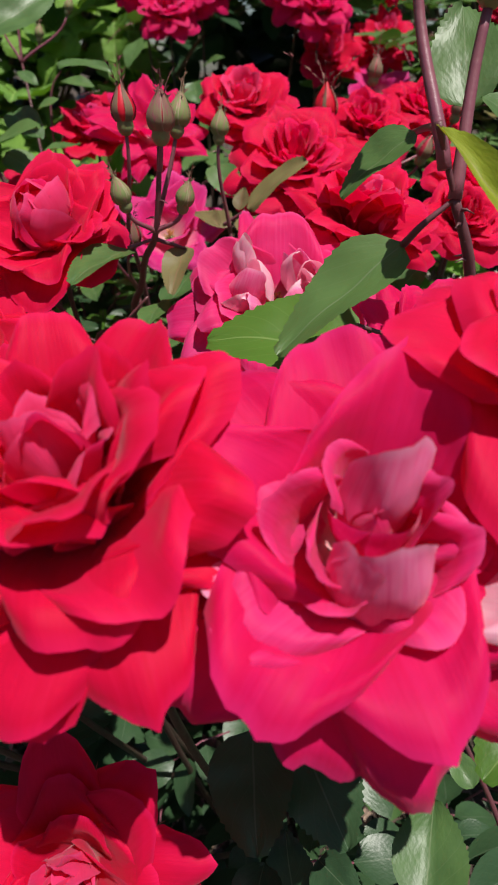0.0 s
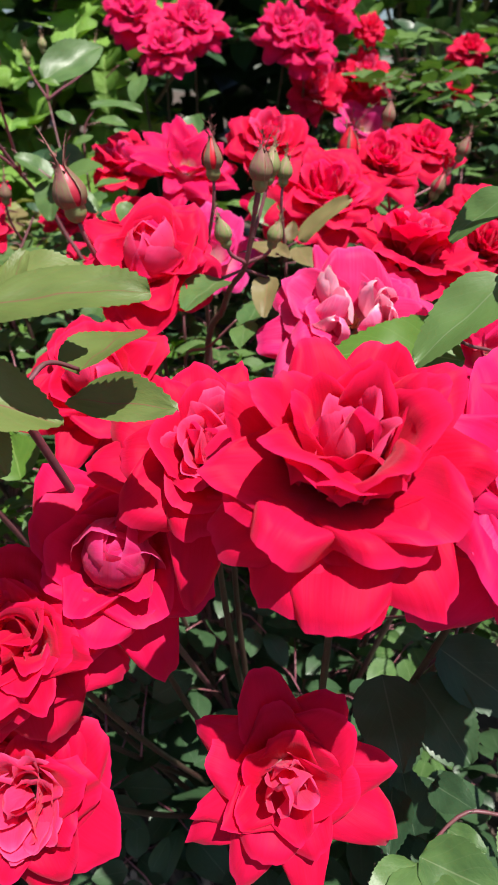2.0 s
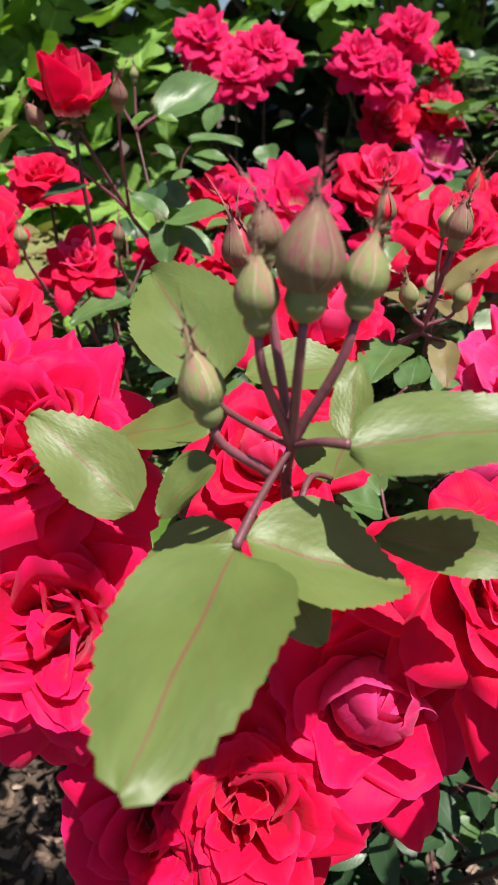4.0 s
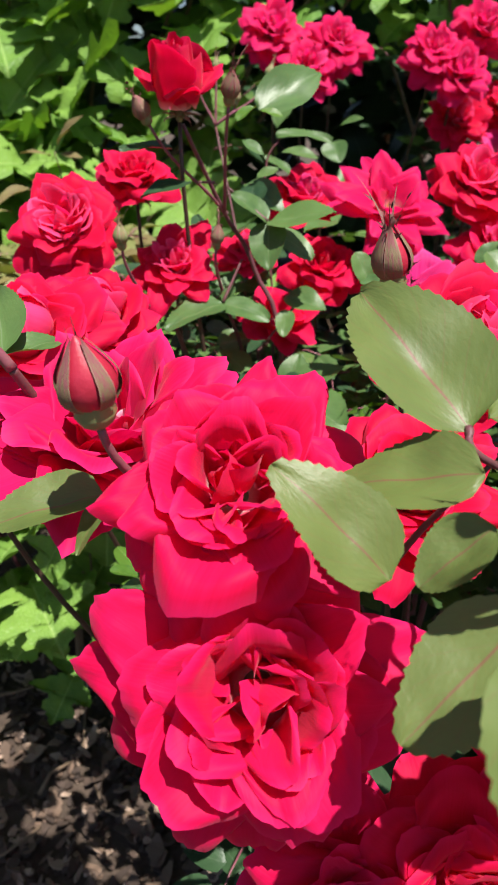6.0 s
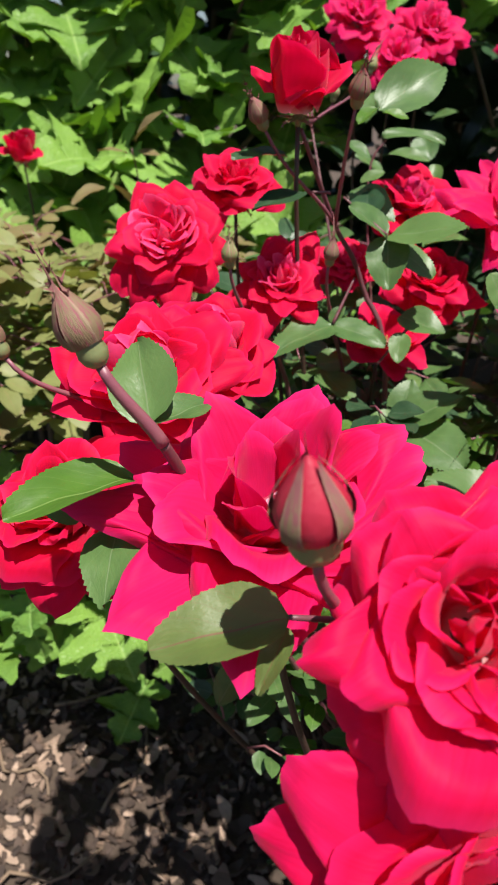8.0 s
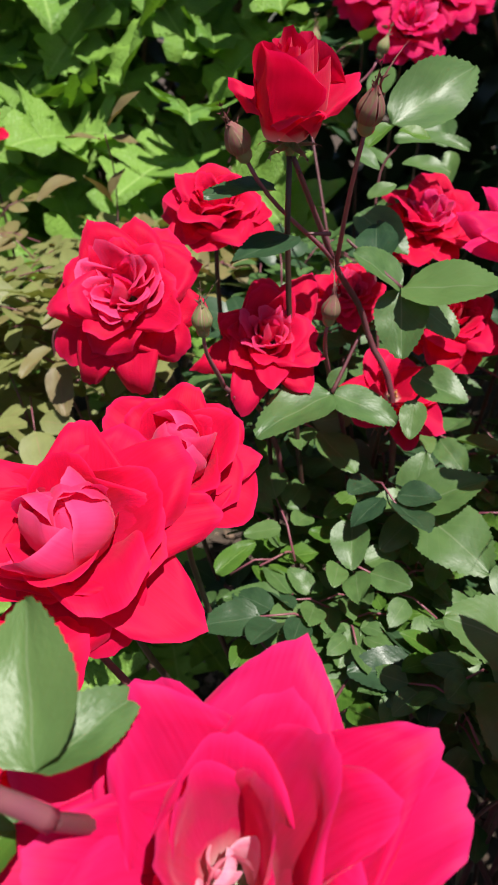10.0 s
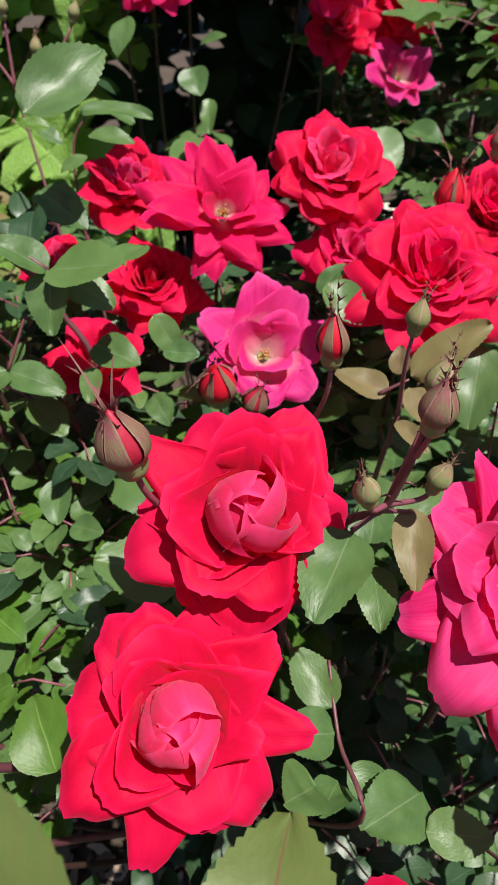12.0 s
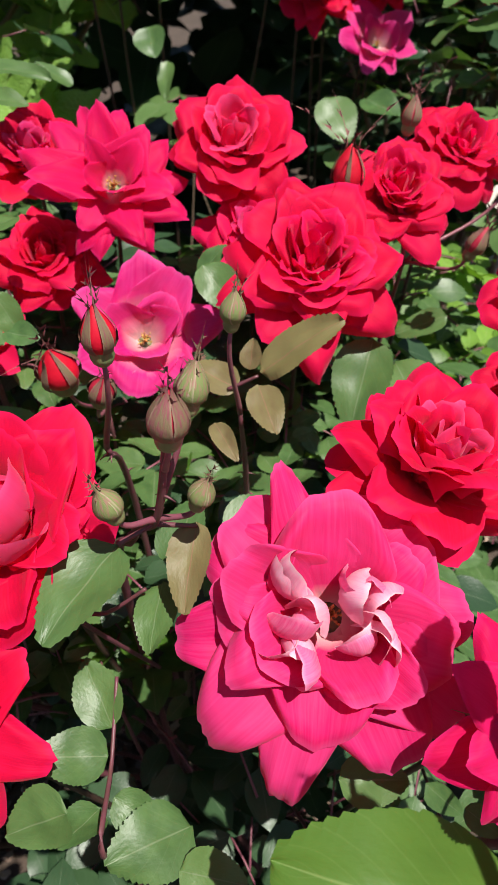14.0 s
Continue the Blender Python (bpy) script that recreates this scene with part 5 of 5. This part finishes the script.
def hydrangea(label, at, count, place, seed, size):
    rng = random.Random(seed)
    root = new("hydrangea_shrub", None)
    root.location = at
    inv = Matrix.Translation(-Vector(at))
    for k in range(count):
        p = Vector(place(rng))
        L = rng.uniform(*size)
        out = Vector((rng.uniform(-0.8, 0.8), rng.uniform(-1.0, -0.1), rng.uniform(-0.75, 0.1))).normalized()
        nrm = Vector((rng.uniform(-0.6, 0.6), rng.uniform(-1.0, 0.2), rng.uniform(0.4, 1.0)))
        child("leaf", LOBED[k % 5], root, m=inv @ leaf_pose(p, p + out * L, nrm, rng.uniform(0.85, 1.1)))
        if k % 9 == 0:
            foot = Vector((at[0] + rng.uniform(-0.2, 0.2), at[1] + rng.uniform(0, 0.15), -0.01))
            pts = bezier(p, p + Vector((0, 0.05, -0.05)), (foot.x, foot.y, 0.3), foot, 8)
            v, f = tube([inv @ q for q in pts], [0.002 + 0.0005 * q for q in range(9)], 6)
            child("branch", mesh_from("branch", v, f, BARK), root, "brown woody branch")
    return tagged(root, label, "hydrangea", "hydrangea shrubs")


def hyd_back(rng):
    t = rng.random()
    x, z = rng.uniform(-1.1, 0.05), 0.30 + 0.80 * t + rng.uniform(-0.12, 0.10)
    if x > -0.16 and z < 0.74:
        x -= 0.45
    return (x, 0.97 + 0.30 * t + rng.uniform(-0.06, 0.16), z)


hydrangea("oak-leaf hydrangea with lobed bright green quilted leaves", (-0.55, 1.15, -0.01), 380, hyd_back, 81, (0.08, 0.135))


def hyd_low(rng):
    return (rng.uniform(-0.60, -0.27), rng.uniform(0.50, 0.62), rng.uniform(0.12, 0.34))


hydrangea("low oak-leaf hydrangea shoots over the mulch", (-0.40, 0.58, -0.01), 34, hyd_low, 82, (0.05, 0.09))


def hyd_right(rng):
    return (rng.uniform(0.0, 1.3), 1.25 + rng.uniform(0, 0.3), rng.uniform(0.78, 1.3))


hydrangea("hydrangea shrub with bright green leaves at the back of the bed", (0.6, 1.42, -0.01), 420, hyd_right, 83, (0.06, 0.11))


# ---------------------------------------------------------------- planting that closes the bed
# Added backdrop foliage: hides the sky, its dark tone painting shaded gaps.
def hedge(label, at, xs, ys, zs, count, seed):
    rng = random.Random(seed)
    root = new("hedge", None)
    root.location = at
    inv = Matrix.Translation(-Vector(at))
    items = []
    for k in range(count):
        p = Vector((rng.uniform(*xs), rng.uniform(*ys), rng.uniform(*zs)))
        s = rng.uniform(0.09, 0.17)
        items.append(inv @ Matrix.Translation(p) @ Euler((rng.uniform(-0.9, 0.9), rng.uniform(-0.9, 0.9), rng.uniform(0, 6.28))).to_matrix().to_4x4() @ Matrix.Diagonal((s, s, s, 1)))
    ob = child("foliage", merged(items, SMALL["deep"]), root, "dense leaves coloured dark for shade")
    ob["kind"] = "stuff"
    for k in range(9):
        x = xs[0] + (xs[1] - xs[0]) * (k + 0.5) / 9
        pts = bezier((x, sum(ys) / 2, -0.02), (x, sum(ys) / 2, 0.4), (x + 0.1, sum(ys) / 2, 0.8), (x + 0.05, sum(ys) / 2, zs[1] - 0.1), 6)
        v, f = tube([inv @ q for q in pts], [0.012 - 0.0012 * q for q in range(7)], 6)
        child("stem", mesh_from("stem", v, f, BARK), root)
    return tagged(root, label, "hedge")


hedge("added backdrop hedge closing the garden bed, coloured dark for shade", (0, 1.9, 0), (-2.4, 0.35), (1.6, 2.1), (0.05, 2.2), 5200, 91)
hedge("added backdrop hedge beyond the paving, coloured dark for shade", (1.2, 2.6, 0), (0.2, 3.2), (2.35, 2.85), (0.05, 2.2), 4200, 92)

# ---------------------------------------------------------------- leaf sprays seen near by
rose_spray("broad olive green rose leaves below a bud cluster", (-0.128, 0.129, 0.575), [((-0.134, 0.159, 0.584), (-0.153, 0.197, 0.604), 0.88, None),
    ((-0.135, 0.146, 0.581), (-0.163, 0.160, 0.569), 0.95, None),
    ((-0.154, 0.134, 0.564), (-0.177, 0.144, 0.584), 0.85, None),
    ((-0.113, 0.109, 0.593), (-0.076, 0.109, 0.597), 0.85, None),
    ((-0.133, 0.107, 0.573), (-0.149, 0.060, 0.573), 0.92, None),
    ((-0.131, 0.110, 0.573), (-0.099, 0.107, 0.563), 0.90, None),
    ((-0.101, 0.126, 0.561), (-0.071, 0.110, 0.565), 0.60, None),
    ((-0.128, 0.164, 0.585), (-0.097, 0.166, 0.586), 1.00, None),
    ((-0.111, 0.118, 0.589), (-0.108, 0.130, 0.601), 0.75, None),
    ((-0.133, 0.121, 0.568), (-0.156, 0.110, 0.548), 1.00, None),
    ((-0.136, 0.135, 0.576), (-0.149, 0.133, 0.563), 1.00, None),
    ((-0.123, 0.116, 0.559), (-0.115, 0.106, 0.549), 1.10, None)], "olive", [[(-0.122, 0.118, 0.588), (-0.134, 0.150, 0.582), (-0.134, 0.160, 0.584)], [(-0.122, 0.118, 0.588), (-0.118, 0.112, 0.592), (-0.113, 0.109, 0.593)], [(-0.122, 0.118, 0.588), (-0.128, 0.113, 0.580), (-0.133, 0.107, 0.573)], [(-0.133, 0.148, 0.582), (-0.140, 0.158, 0.560), (-0.145, 0.164, 0.542)]], 0.0008)
rose_spray("green rose leaves on a thorny red cane", (0.053, 0.192, 0.603), [((0.040, 0.171, 0.581), (0.007, 0.160, 0.555), 0.85, None),
    ((0.044, 0.189, 0.606), (0.025, 0.192, 0.590), 1.00, None),
    ((0.062, 0.205, 0.611), (0.062, 0.226, 0.638), 0.90, None),
    ((0.065, 0.204, 0.614), (0.081, 0.197, 0.605), 1.00, None)], "green", [[(0.050, 0.165, 0.593), (0.043, 0.165, 0.587), (0.040, 0.170, 0.581)], [(0.050, 0.165, 0.593), (0.047, 0.177, 0.607), (0.046, 0.199, 0.605)]], 0.0008)
rose_spray("yellow-green young rose leaf on a red cane", (0.043, 0.163, 0.610), [((0.043, 0.163, 0.610), (0.060, 0.123, 0.586), 0.24, None)], "yellow", [[(0.050, 0.165, 0.593), (0.043, 0.163, 0.610)]], 0.0008)
# leaves in the blooms' shade, painted so by their dark tone
rose_spray("rose leaves under the near blooms, coloured dark for shade", (0.015, 0.123, 0.414), [((0.001, 0.130, 0.441), (0.002, 0.099, 0.427), 1.10, None),
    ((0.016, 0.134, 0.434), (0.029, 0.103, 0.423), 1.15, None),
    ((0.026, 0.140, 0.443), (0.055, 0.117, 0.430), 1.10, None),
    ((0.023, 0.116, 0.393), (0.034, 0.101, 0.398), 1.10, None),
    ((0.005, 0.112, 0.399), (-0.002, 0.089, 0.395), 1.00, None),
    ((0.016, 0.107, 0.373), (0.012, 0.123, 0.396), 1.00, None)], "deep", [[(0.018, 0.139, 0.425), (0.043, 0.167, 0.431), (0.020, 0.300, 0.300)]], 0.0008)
rose_spray("glossy green rose leaves of five leaflets in the sun", (0.034, 0.094, 0.404), [((0.054, 0.092, 0.404), (0.072, 0.063, 0.412), 1.00, None),
    ((0.055, 0.096, 0.401), (0.036, 0.084, 0.399), 1.05, None),
    ((0.053, 0.098, 0.401), (0.061, 0.125, 0.412), 1.05, None),
    ((0.007, 0.085, 0.400), (0.030, 0.067, 0.406), 1.05, None),
    ((0.007, 0.083, 0.399), (0.001, 0.049, 0.402), 1.05, None),
    ((0.006, 0.084, 0.399), (-0.015, 0.068, 0.399), 1.00, None),
    ((0.020, 0.093, 0.401), (0.030, 0.083, 0.403), 1.00, None),
    ((0.070, 0.120, 0.426), (0.064, 0.130, 0.432), 0.90, None)], "green", [[(0.008, 0.085, 0.400), (0.031, 0.101, 0.397), (0.055, 0.095, 0.400), (0.083, 0.105, 0.406), (0.100, 0.350, 0.300)]], 0.0008)
rose_spray("light green rose leaf beside the pink rose", (0.069, 0.098, 0.495), [((0.069, 0.098, 0.495), (0.051, 0.085, 0.486), 1.10, None)], "fresh", [[(0.069, 0.097, 0.493), (0.100, 0.270, 0.420), (0.050, 0.330, 0.250)]], 0.0008)
rose_spray("olive rose leaf and a small toothed leaf under an opening bud", (-0.217, 0.178, 0.553), [((-0.217, 0.179, 0.554), (-0.246, 0.175, 0.547), 0.80, None),
    ((-0.217, 0.178, 0.552), (-0.223, 0.169, 0.542), 0.70, None)], "olive", [[(-0.217, 0.179, 0.554), (-0.197, 0.188, 0.545)]], 0.0008)
rose_spray("pair of green rose leaves on a stout purple stalk", (-0.252, 0.222, 0.575), [((-0.252, 0.222, 0.575), (-0.259, 0.245, 0.589), 0.90, None),
    ((-0.252, 0.222, 0.575), (-0.238, 0.238, 0.575), 0.75, None)], "green", [], 0.0008)
rose_spray("green rose leaves over the mulch", (-0.266, 0.223, 0.545), [((-0.262, 0.222, 0.546), (-0.261, 0.195, 0.540), 0.90, None),
    ((-0.271, 0.220, 0.547), (-0.285, 0.221, 0.554), 0.90, None),
    ((-0.265, 0.226, 0.543), (-0.261, 0.236, 0.543), 0.80, None)], "green", [[(-0.261, 0.222, 0.545), (-0.255, 0.249, 0.526), (-0.235, 0.260, 0.520)]], 0.0008)
rose_spray("broad green rose leaf near a bud", (-0.257, 0.222, 0.558), [((-0.257, 0.221, 0.560), (-0.282, 0.197, 0.563), 0.70, None),
    ((-0.256, 0.223, 0.555), (-0.251, 0.212, 0.545), 0.90, None)], "fresh", [[(-0.257, 0.223, 0.555), (-0.235, 0.220, 0.550)]], 0.0008)
rose_spray("green toothed rose leaves along the tall cane", (-0.165, 0.441, 0.563), [((-0.160, 0.438, 0.582), (-0.124, 0.418, 0.592), 1.10, None),
    ((-0.160, 0.438, 0.582), (-0.182, 0.438, 0.597), 1.00, None),
    ((-0.160, 0.438, 0.582), (-0.160, 0.416, 0.559), 1.05, None),
    ((-0.186, 0.426, 0.536), (-0.220, 0.403, 0.527), 0.90, None),
    ((-0.186, 0.426, 0.536), (-0.158, 0.412, 0.531), 0.90, None),
    ((-0.146, 0.434, 0.530), (-0.149, 0.420, 0.517), 1.00, None),
    ((-0.145, 0.449, 0.535), (-0.122, 0.432, 0.531), 1.00, None),
    ((-0.186, 0.436, 0.533), (-0.179, 0.441, 0.542), 1.00, None),
    ((-0.166, 0.481, 0.641), (-0.127, 0.507, 0.665), 0.80, (0.1, -0.8, 0.6)),
    ((-0.155, 0.446, 0.575), (-0.131, 0.438, 0.562), 1.10, None)], "green", [[(-0.185, 0.444, 0.600), (-0.160, 0.438, 0.582)], [(-0.175, 0.439, 0.559), (-0.186, 0.426, 0.536)], [(-0.157, 0.434, 0.510), (-0.134, 0.448, 0.536)]], 0.0008)
# dark tone again stands in for shade on these leaves
rose_spray("rose leaves under the half-open rose, coloured dark for shade", (-0.198, 0.443, 0.604), [((-0.206, 0.433, 0.604), (-0.233, 0.419, 0.597), 0.90, None),
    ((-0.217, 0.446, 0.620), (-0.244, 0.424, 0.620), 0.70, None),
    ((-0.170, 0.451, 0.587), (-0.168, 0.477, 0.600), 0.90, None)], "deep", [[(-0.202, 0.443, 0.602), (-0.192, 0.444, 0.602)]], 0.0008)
rose_spray("yellow-green rose leaves below a purple bud", (-0.168, 0.466, 0.641), [((-0.169, 0.466, 0.642), (-0.180, 0.454, 0.635), 0.80, None),
    ((-0.166, 0.465, 0.640), (-0.152, 0.465, 0.638), 0.80, None)], "fresh", [], 0.0008)
rose_spray("green rose leaf of five leaflets inside the bush", (-0.143, 0.415, 0.475), [((-0.143, 0.417, 0.481), (-0.110, 0.415, 0.500), 0.90, None),
    ((-0.143, 0.417, 0.481), (-0.136, 0.433, 0.502), 1.00, None),
    ((-0.144, 0.419, 0.483), (-0.163, 0.412, 0.482), 1.00, None),
    ((-0.137, 0.415, 0.479), (-0.113, 0.380, 0.475), 1.25, None),
    ((-0.141, 0.414, 0.477), (-0.158, 0.399, 0.467), 1.00, None),
    ((-0.170, 0.416, 0.471), (-0.172, 0.392, 0.460), 1.00, None),
    ((-0.124, 0.410, 0.453), (-0.131, 0.393, 0.449), 1.00, None)], "green", [[(-0.151, 0.428, 0.485), (-0.143, 0.417, 0.481), (-0.172, 0.417, 0.472), (-0.130, 0.470, 0.400)]], 0.0008)
rose_spray("large grey-green rose leaves in full sun", (-0.108, 0.332, 0.474), [((-0.108, 0.331, 0.480), (-0.146, 0.337, 0.491), 1.20, None),
    ((-0.107, 0.332, 0.481), (-0.086, 0.321, 0.492), 1.15, None),
    ((-0.116, 0.330, 0.464), (-0.126, 0.302, 0.456), 1.20, None),
    ((-0.102, 0.333, 0.470), (-0.103, 0.353, 0.473), 1.00, None)], "green", [[(-0.108, 0.330, 0.479), (-0.090, 0.360, 0.420), (-0.060, 0.380, 0.280)]], 0.0008)
rose_spray("round light green rose leaf low on the bush", (-0.161, 0.265, 0.448), [((-0.162, 0.265, 0.451), (-0.172, 0.291, 0.464), 1.25, None),
    ((-0.159, 0.265, 0.445), (-0.150, 0.253, 0.447), 1.00, None)], "fresh", [[(-0.162, 0.268, 0.447), (-0.100, 0.330, 0.380), (-0.060, 0.380, 0.220)]], 0.0008)
rose_spray("cluster of small green rose leaves", (-0.193, 0.384, 0.422), [((-0.171, 0.387, 0.421), (-0.170, 0.352, 0.413), 1.10, None),
    ((-0.175, 0.388, 0.422), (-0.196, 0.377, 0.421), 1.00, None),
    ((-0.181, 0.376, 0.419), (-0.200, 0.355, 0.418), 1.00, None),
    ((-0.201, 0.393, 0.422), (-0.215, 0.380, 0.420), 1.00, None),
    ((-0.168, 0.392, 0.419), (-0.146, 0.388, 0.430), 1.00, None),
    ((-0.204, 0.357, 0.420), (-0.207, 0.327, 0.413), 1.10, None),
    ((-0.229, 0.400, 0.433), (-0.206, 0.384, 0.428), 0.90, None),
    ((-0.213, 0.377, 0.424), (-0.196, 0.359, 0.420), 1.00, None)], "green", [[(-0.173, 0.391, 0.418), (-0.201, 0.367, 0.414), (-0.221, 0.362, 0.427), (-0.160, 0.420, 0.380)]], 0.0008)
rose_spray("pale green rose leaves beneath the red blooms", (-0.186, 0.385, 0.439), [((-0.172, 0.359, 0.419), (-0.187, 0.341, 0.419), 1.00, None),
    ((-0.172, 0.351, 0.413), (-0.159, 0.341, 0.418), 1.00, None),
    ((-0.236, 0.391, 0.455), (-0.218, 0.405, 0.464), 0.80, None),
    ((-0.166, 0.440, 0.468), (-0.182, 0.432, 0.459), 1.00, None)], "fresh", [[(-0.172, 0.361, 0.420), (-0.180, 0.343, 0.420), (-0.140, 0.400, 0.360)]], 0.0008)
rose_spray("bronze young rose leaves under the bud cluster", (-0.011, 0.350, 0.553), [((-0.028, 0.290, 0.553), (-0.033, 0.265, 0.540), 0.70, None),
    ((-0.001, 0.369, 0.555), (0.029, 0.368, 0.581), 0.75, None),
    ((-0.002, 0.366, 0.551), (0.003, 0.342, 0.545), 0.90, None),
    ((-0.005, 0.374, 0.553), (-0.003, 0.381, 0.564), 1.00, None),
    ((-0.010, 0.370, 0.546), (-0.031, 0.385, 0.550), 0.90, None),
    ((-0.021, 0.331, 0.560), (-0.014, 0.314, 0.557), 0.60, None)], "bronze", [[(-0.028, 0.289, 0.552), (-0.041, 0.286, 0.557)], [(-0.002, 0.368, 0.554), (-0.014, 0.370, 0.546)]], 0.0008)
rose_spray("grey-green toothed rose leaves beside the pink rose", (-0.044, 0.280, 0.517), [((-0.052, 0.281, 0.554), (-0.071, 0.252, 0.549), 0.95, None),
    ((-0.040, 0.285, 0.530), (-0.044, 0.261, 0.526), 0.90, None),
    ((-0.038, 0.296, 0.525), (-0.028, 0.320, 0.534), 1.00, None),
    ((-0.017, 0.314, 0.515), (0.010, 0.330, 0.519), 1.10, None),
    ((-0.058, 0.256, 0.490), (-0.069, 0.277, 0.498), 0.95, None),
    ((-0.059, 0.248, 0.487), (-0.081, 0.245, 0.496), 1.05, None)], "green", [[(-0.041, 0.286, 0.557), (-0.052, 0.281, 0.554)], [(-0.045, 0.280, 0.533), (-0.059, 0.282, 0.518), (-0.072, 0.291, 0.502), (-0.050, 0.330, 0.400)]], 0.0008)
rose_spray("shaded green rose leaves low under the blooms", (-0.026, 0.230, 0.482), [((-0.070, 0.231, 0.488), (-0.083, 0.221, 0.503), 1.20, None),
    ((-0.061, 0.234, 0.482), (-0.071, 0.221, 0.490), 1.10, None),
    ((-0.057, 0.237, 0.482), (-0.041, 0.228, 0.477), 1.00, None),
    ((-0.032, 0.229, 0.477), (-0.057, 0.217, 0.486), 1.20, None),
    ((-0.036, 0.216, 0.479), (-0.016, 0.210, 0.482), 1.10, None),
    ((0.016, 0.237, 0.484), (0.038, 0.234, 0.488), 1.00, None),
    ((0.056, 0.227, 0.481), (0.065, 0.218, 0.481), 1.00, None)], "green", [[(-0.057, 0.270, 0.498), (-0.058, 0.246, 0.486), (-0.058, 0.219, 0.487), (-0.060, 0.270, 0.360)]], 0.0008)
rose_spray("large light green rose leaf crossed by flower shadows", (0.034, 0.180, 0.549), [((0.034, 0.180, 0.549), (-0.014, 0.197, 0.547), 0.95, None)], "fresh", [[(0.032, 0.182, 0.555), (0.090, 0.240, 0.500), (0.070, 0.320, 0.300)]], 0.0008)
rose_spray("large olive green rose leaf below the bud cluster", (-0.104, 0.160, 0.556), [((-0.104, 0.160, 0.556), (-0.089, 0.198, 0.558), 1.05, None)], "olive", [[(-0.104, 0.160, 0.556), (-0.112, 0.150, 0.562), (-0.118, 0.135, 0.556)]], 0.0008)
rose_spray("grey-green rose leaves behind the pink rose", (0.047, 0.429, 0.536), [((0.061, 0.423, 0.537), (0.047, 0.391, 0.505), 0.90, None),
    ((0.074, 0.422, 0.524), (0.084, 0.382, 0.512), 1.10, None),
    ((0.112, 0.459, 0.529), (0.086, 0.462, 0.516), 0.90, None),
    ((0.086, 0.384, 0.499), (0.109, 0.392, 0.523), 1.00, None),
    ((-0.023, 0.441, 0.568), (-0.007, 0.422, 0.554), 1.00, None),
    ((-0.025, 0.448, 0.559), (-0.011, 0.454, 0.573), 0.90, None)], "green", [[(0.074, 0.414, 0.512), (0.090, 0.420, 0.400)]], 0.0008)
rose_spray("green rose leaves between the blooms", (-0.114, 0.504, 0.573), [((-0.109, 0.400, 0.557), (-0.093, 0.393, 0.558), 1.00, None),
    ((-0.112, 0.407, 0.572), (-0.102, 0.400, 0.554), 0.90, None),
    ((-0.114, 0.477, 0.578), (-0.135, 0.458, 0.575), 0.90, None),
    ((-0.119, 0.732, 0.584), (-0.146, 0.730, 0.599), 0.80, None)], "green", [], 0.0008)
rose_spray("grey-green rose leaves behind the tall cane", (-0.159, 0.558, 0.605), [((-0.144, 0.562, 0.613), (-0.117, 0.555, 0.611), 0.80, None),
    ((-0.148, 0.575, 0.625), (-0.105, 0.569, 0.623), 0.55, None),
    ((-0.173, 0.559, 0.620), (-0.158, 0.549, 0.611), 0.80, None),
    ((-0.171, 0.521, 0.594), (-0.146, 0.500, 0.579), 0.90, None),
    ((-0.162, 0.555, 0.594), (-0.146, 0.559, 0.602), 0.90, None),
    ((-0.156, 0.574, 0.584), (-0.140, 0.568, 0.592), 0.70, None)], "green", [[(-0.145, 0.574, 0.621), (-0.155, 0.563, 0.581), (-0.130, 0.500, 0.400)]], 0.0008)
rose_spray("rear rose leaves catching the sun", (0.000, 0.785, 0.596), [((-0.063, 0.840, 0.609), (-0.058, 0.817, 0.589), 1.30, None),
    ((-0.047, 0.836, 0.583), (-0.050, 0.810, 0.557), 0.70, None),
    ((-0.053, 0.862, 0.625), (-0.029, 0.852, 0.635), 1.00, None),
    ((-0.120, 0.824, 0.651), (-0.130, 0.800, 0.624), 1.00, None),
    ((0.081, 0.712, 0.582), (0.095, 0.681, 0.557), 1.20, None),
    ((0.115, 0.723, 0.579), (0.136, 0.692, 0.574), 1.00, None),
    ((0.090, 0.701, 0.545), (0.089, 0.677, 0.538), 1.20, None)], "green", [], 0.0008)
rose_spray("young rose shoot with bronze leaves", (-0.367, 0.781, 0.569), [((-0.361, 0.785, 0.599), (-0.333, 0.783, 0.628), 0.80, None),
    ((-0.368, 0.783, 0.589), (-0.394, 0.766, 0.592), 0.70, None),
    ((-0.358, 0.785, 0.590), (-0.334, 0.779, 0.587), 0.80, None),
    ((-0.363, 0.782, 0.541), (-0.348, 0.784, 0.565), 0.90, None),
    ((-0.362, 0.781, 0.536), (-0.381, 0.765, 0.561), 0.90, None),
    ((-0.392, 0.772, 0.557), (-0.418, 0.741, 0.545), 0.80, None)], "bronze", [[(-0.364, 0.784, 0.592), (-0.358, 0.785, 0.525), (-0.360, 0.720, 0.300), (-0.360, 0.700, 0.000)]], 0.0008)
rose_spray("small bronze rose shoot with a bud", (-0.360, 0.567, 0.480), [((-0.359, 0.567, 0.482), (-0.332, 0.557, 0.469), 0.60, None),
    ((-0.360, 0.568, 0.473), (-0.350, 0.541, 0.448), 0.80, None),
    ((-0.362, 0.567, 0.486), (-0.378, 0.545, 0.474), 0.70, None)], "bronze", [[(-0.360, 0.572, 0.497), (-0.358, 0.570, 0.463), (-0.320, 0.580, 0.300), (-0.340, 0.640, 0.000)]], 0.0008)
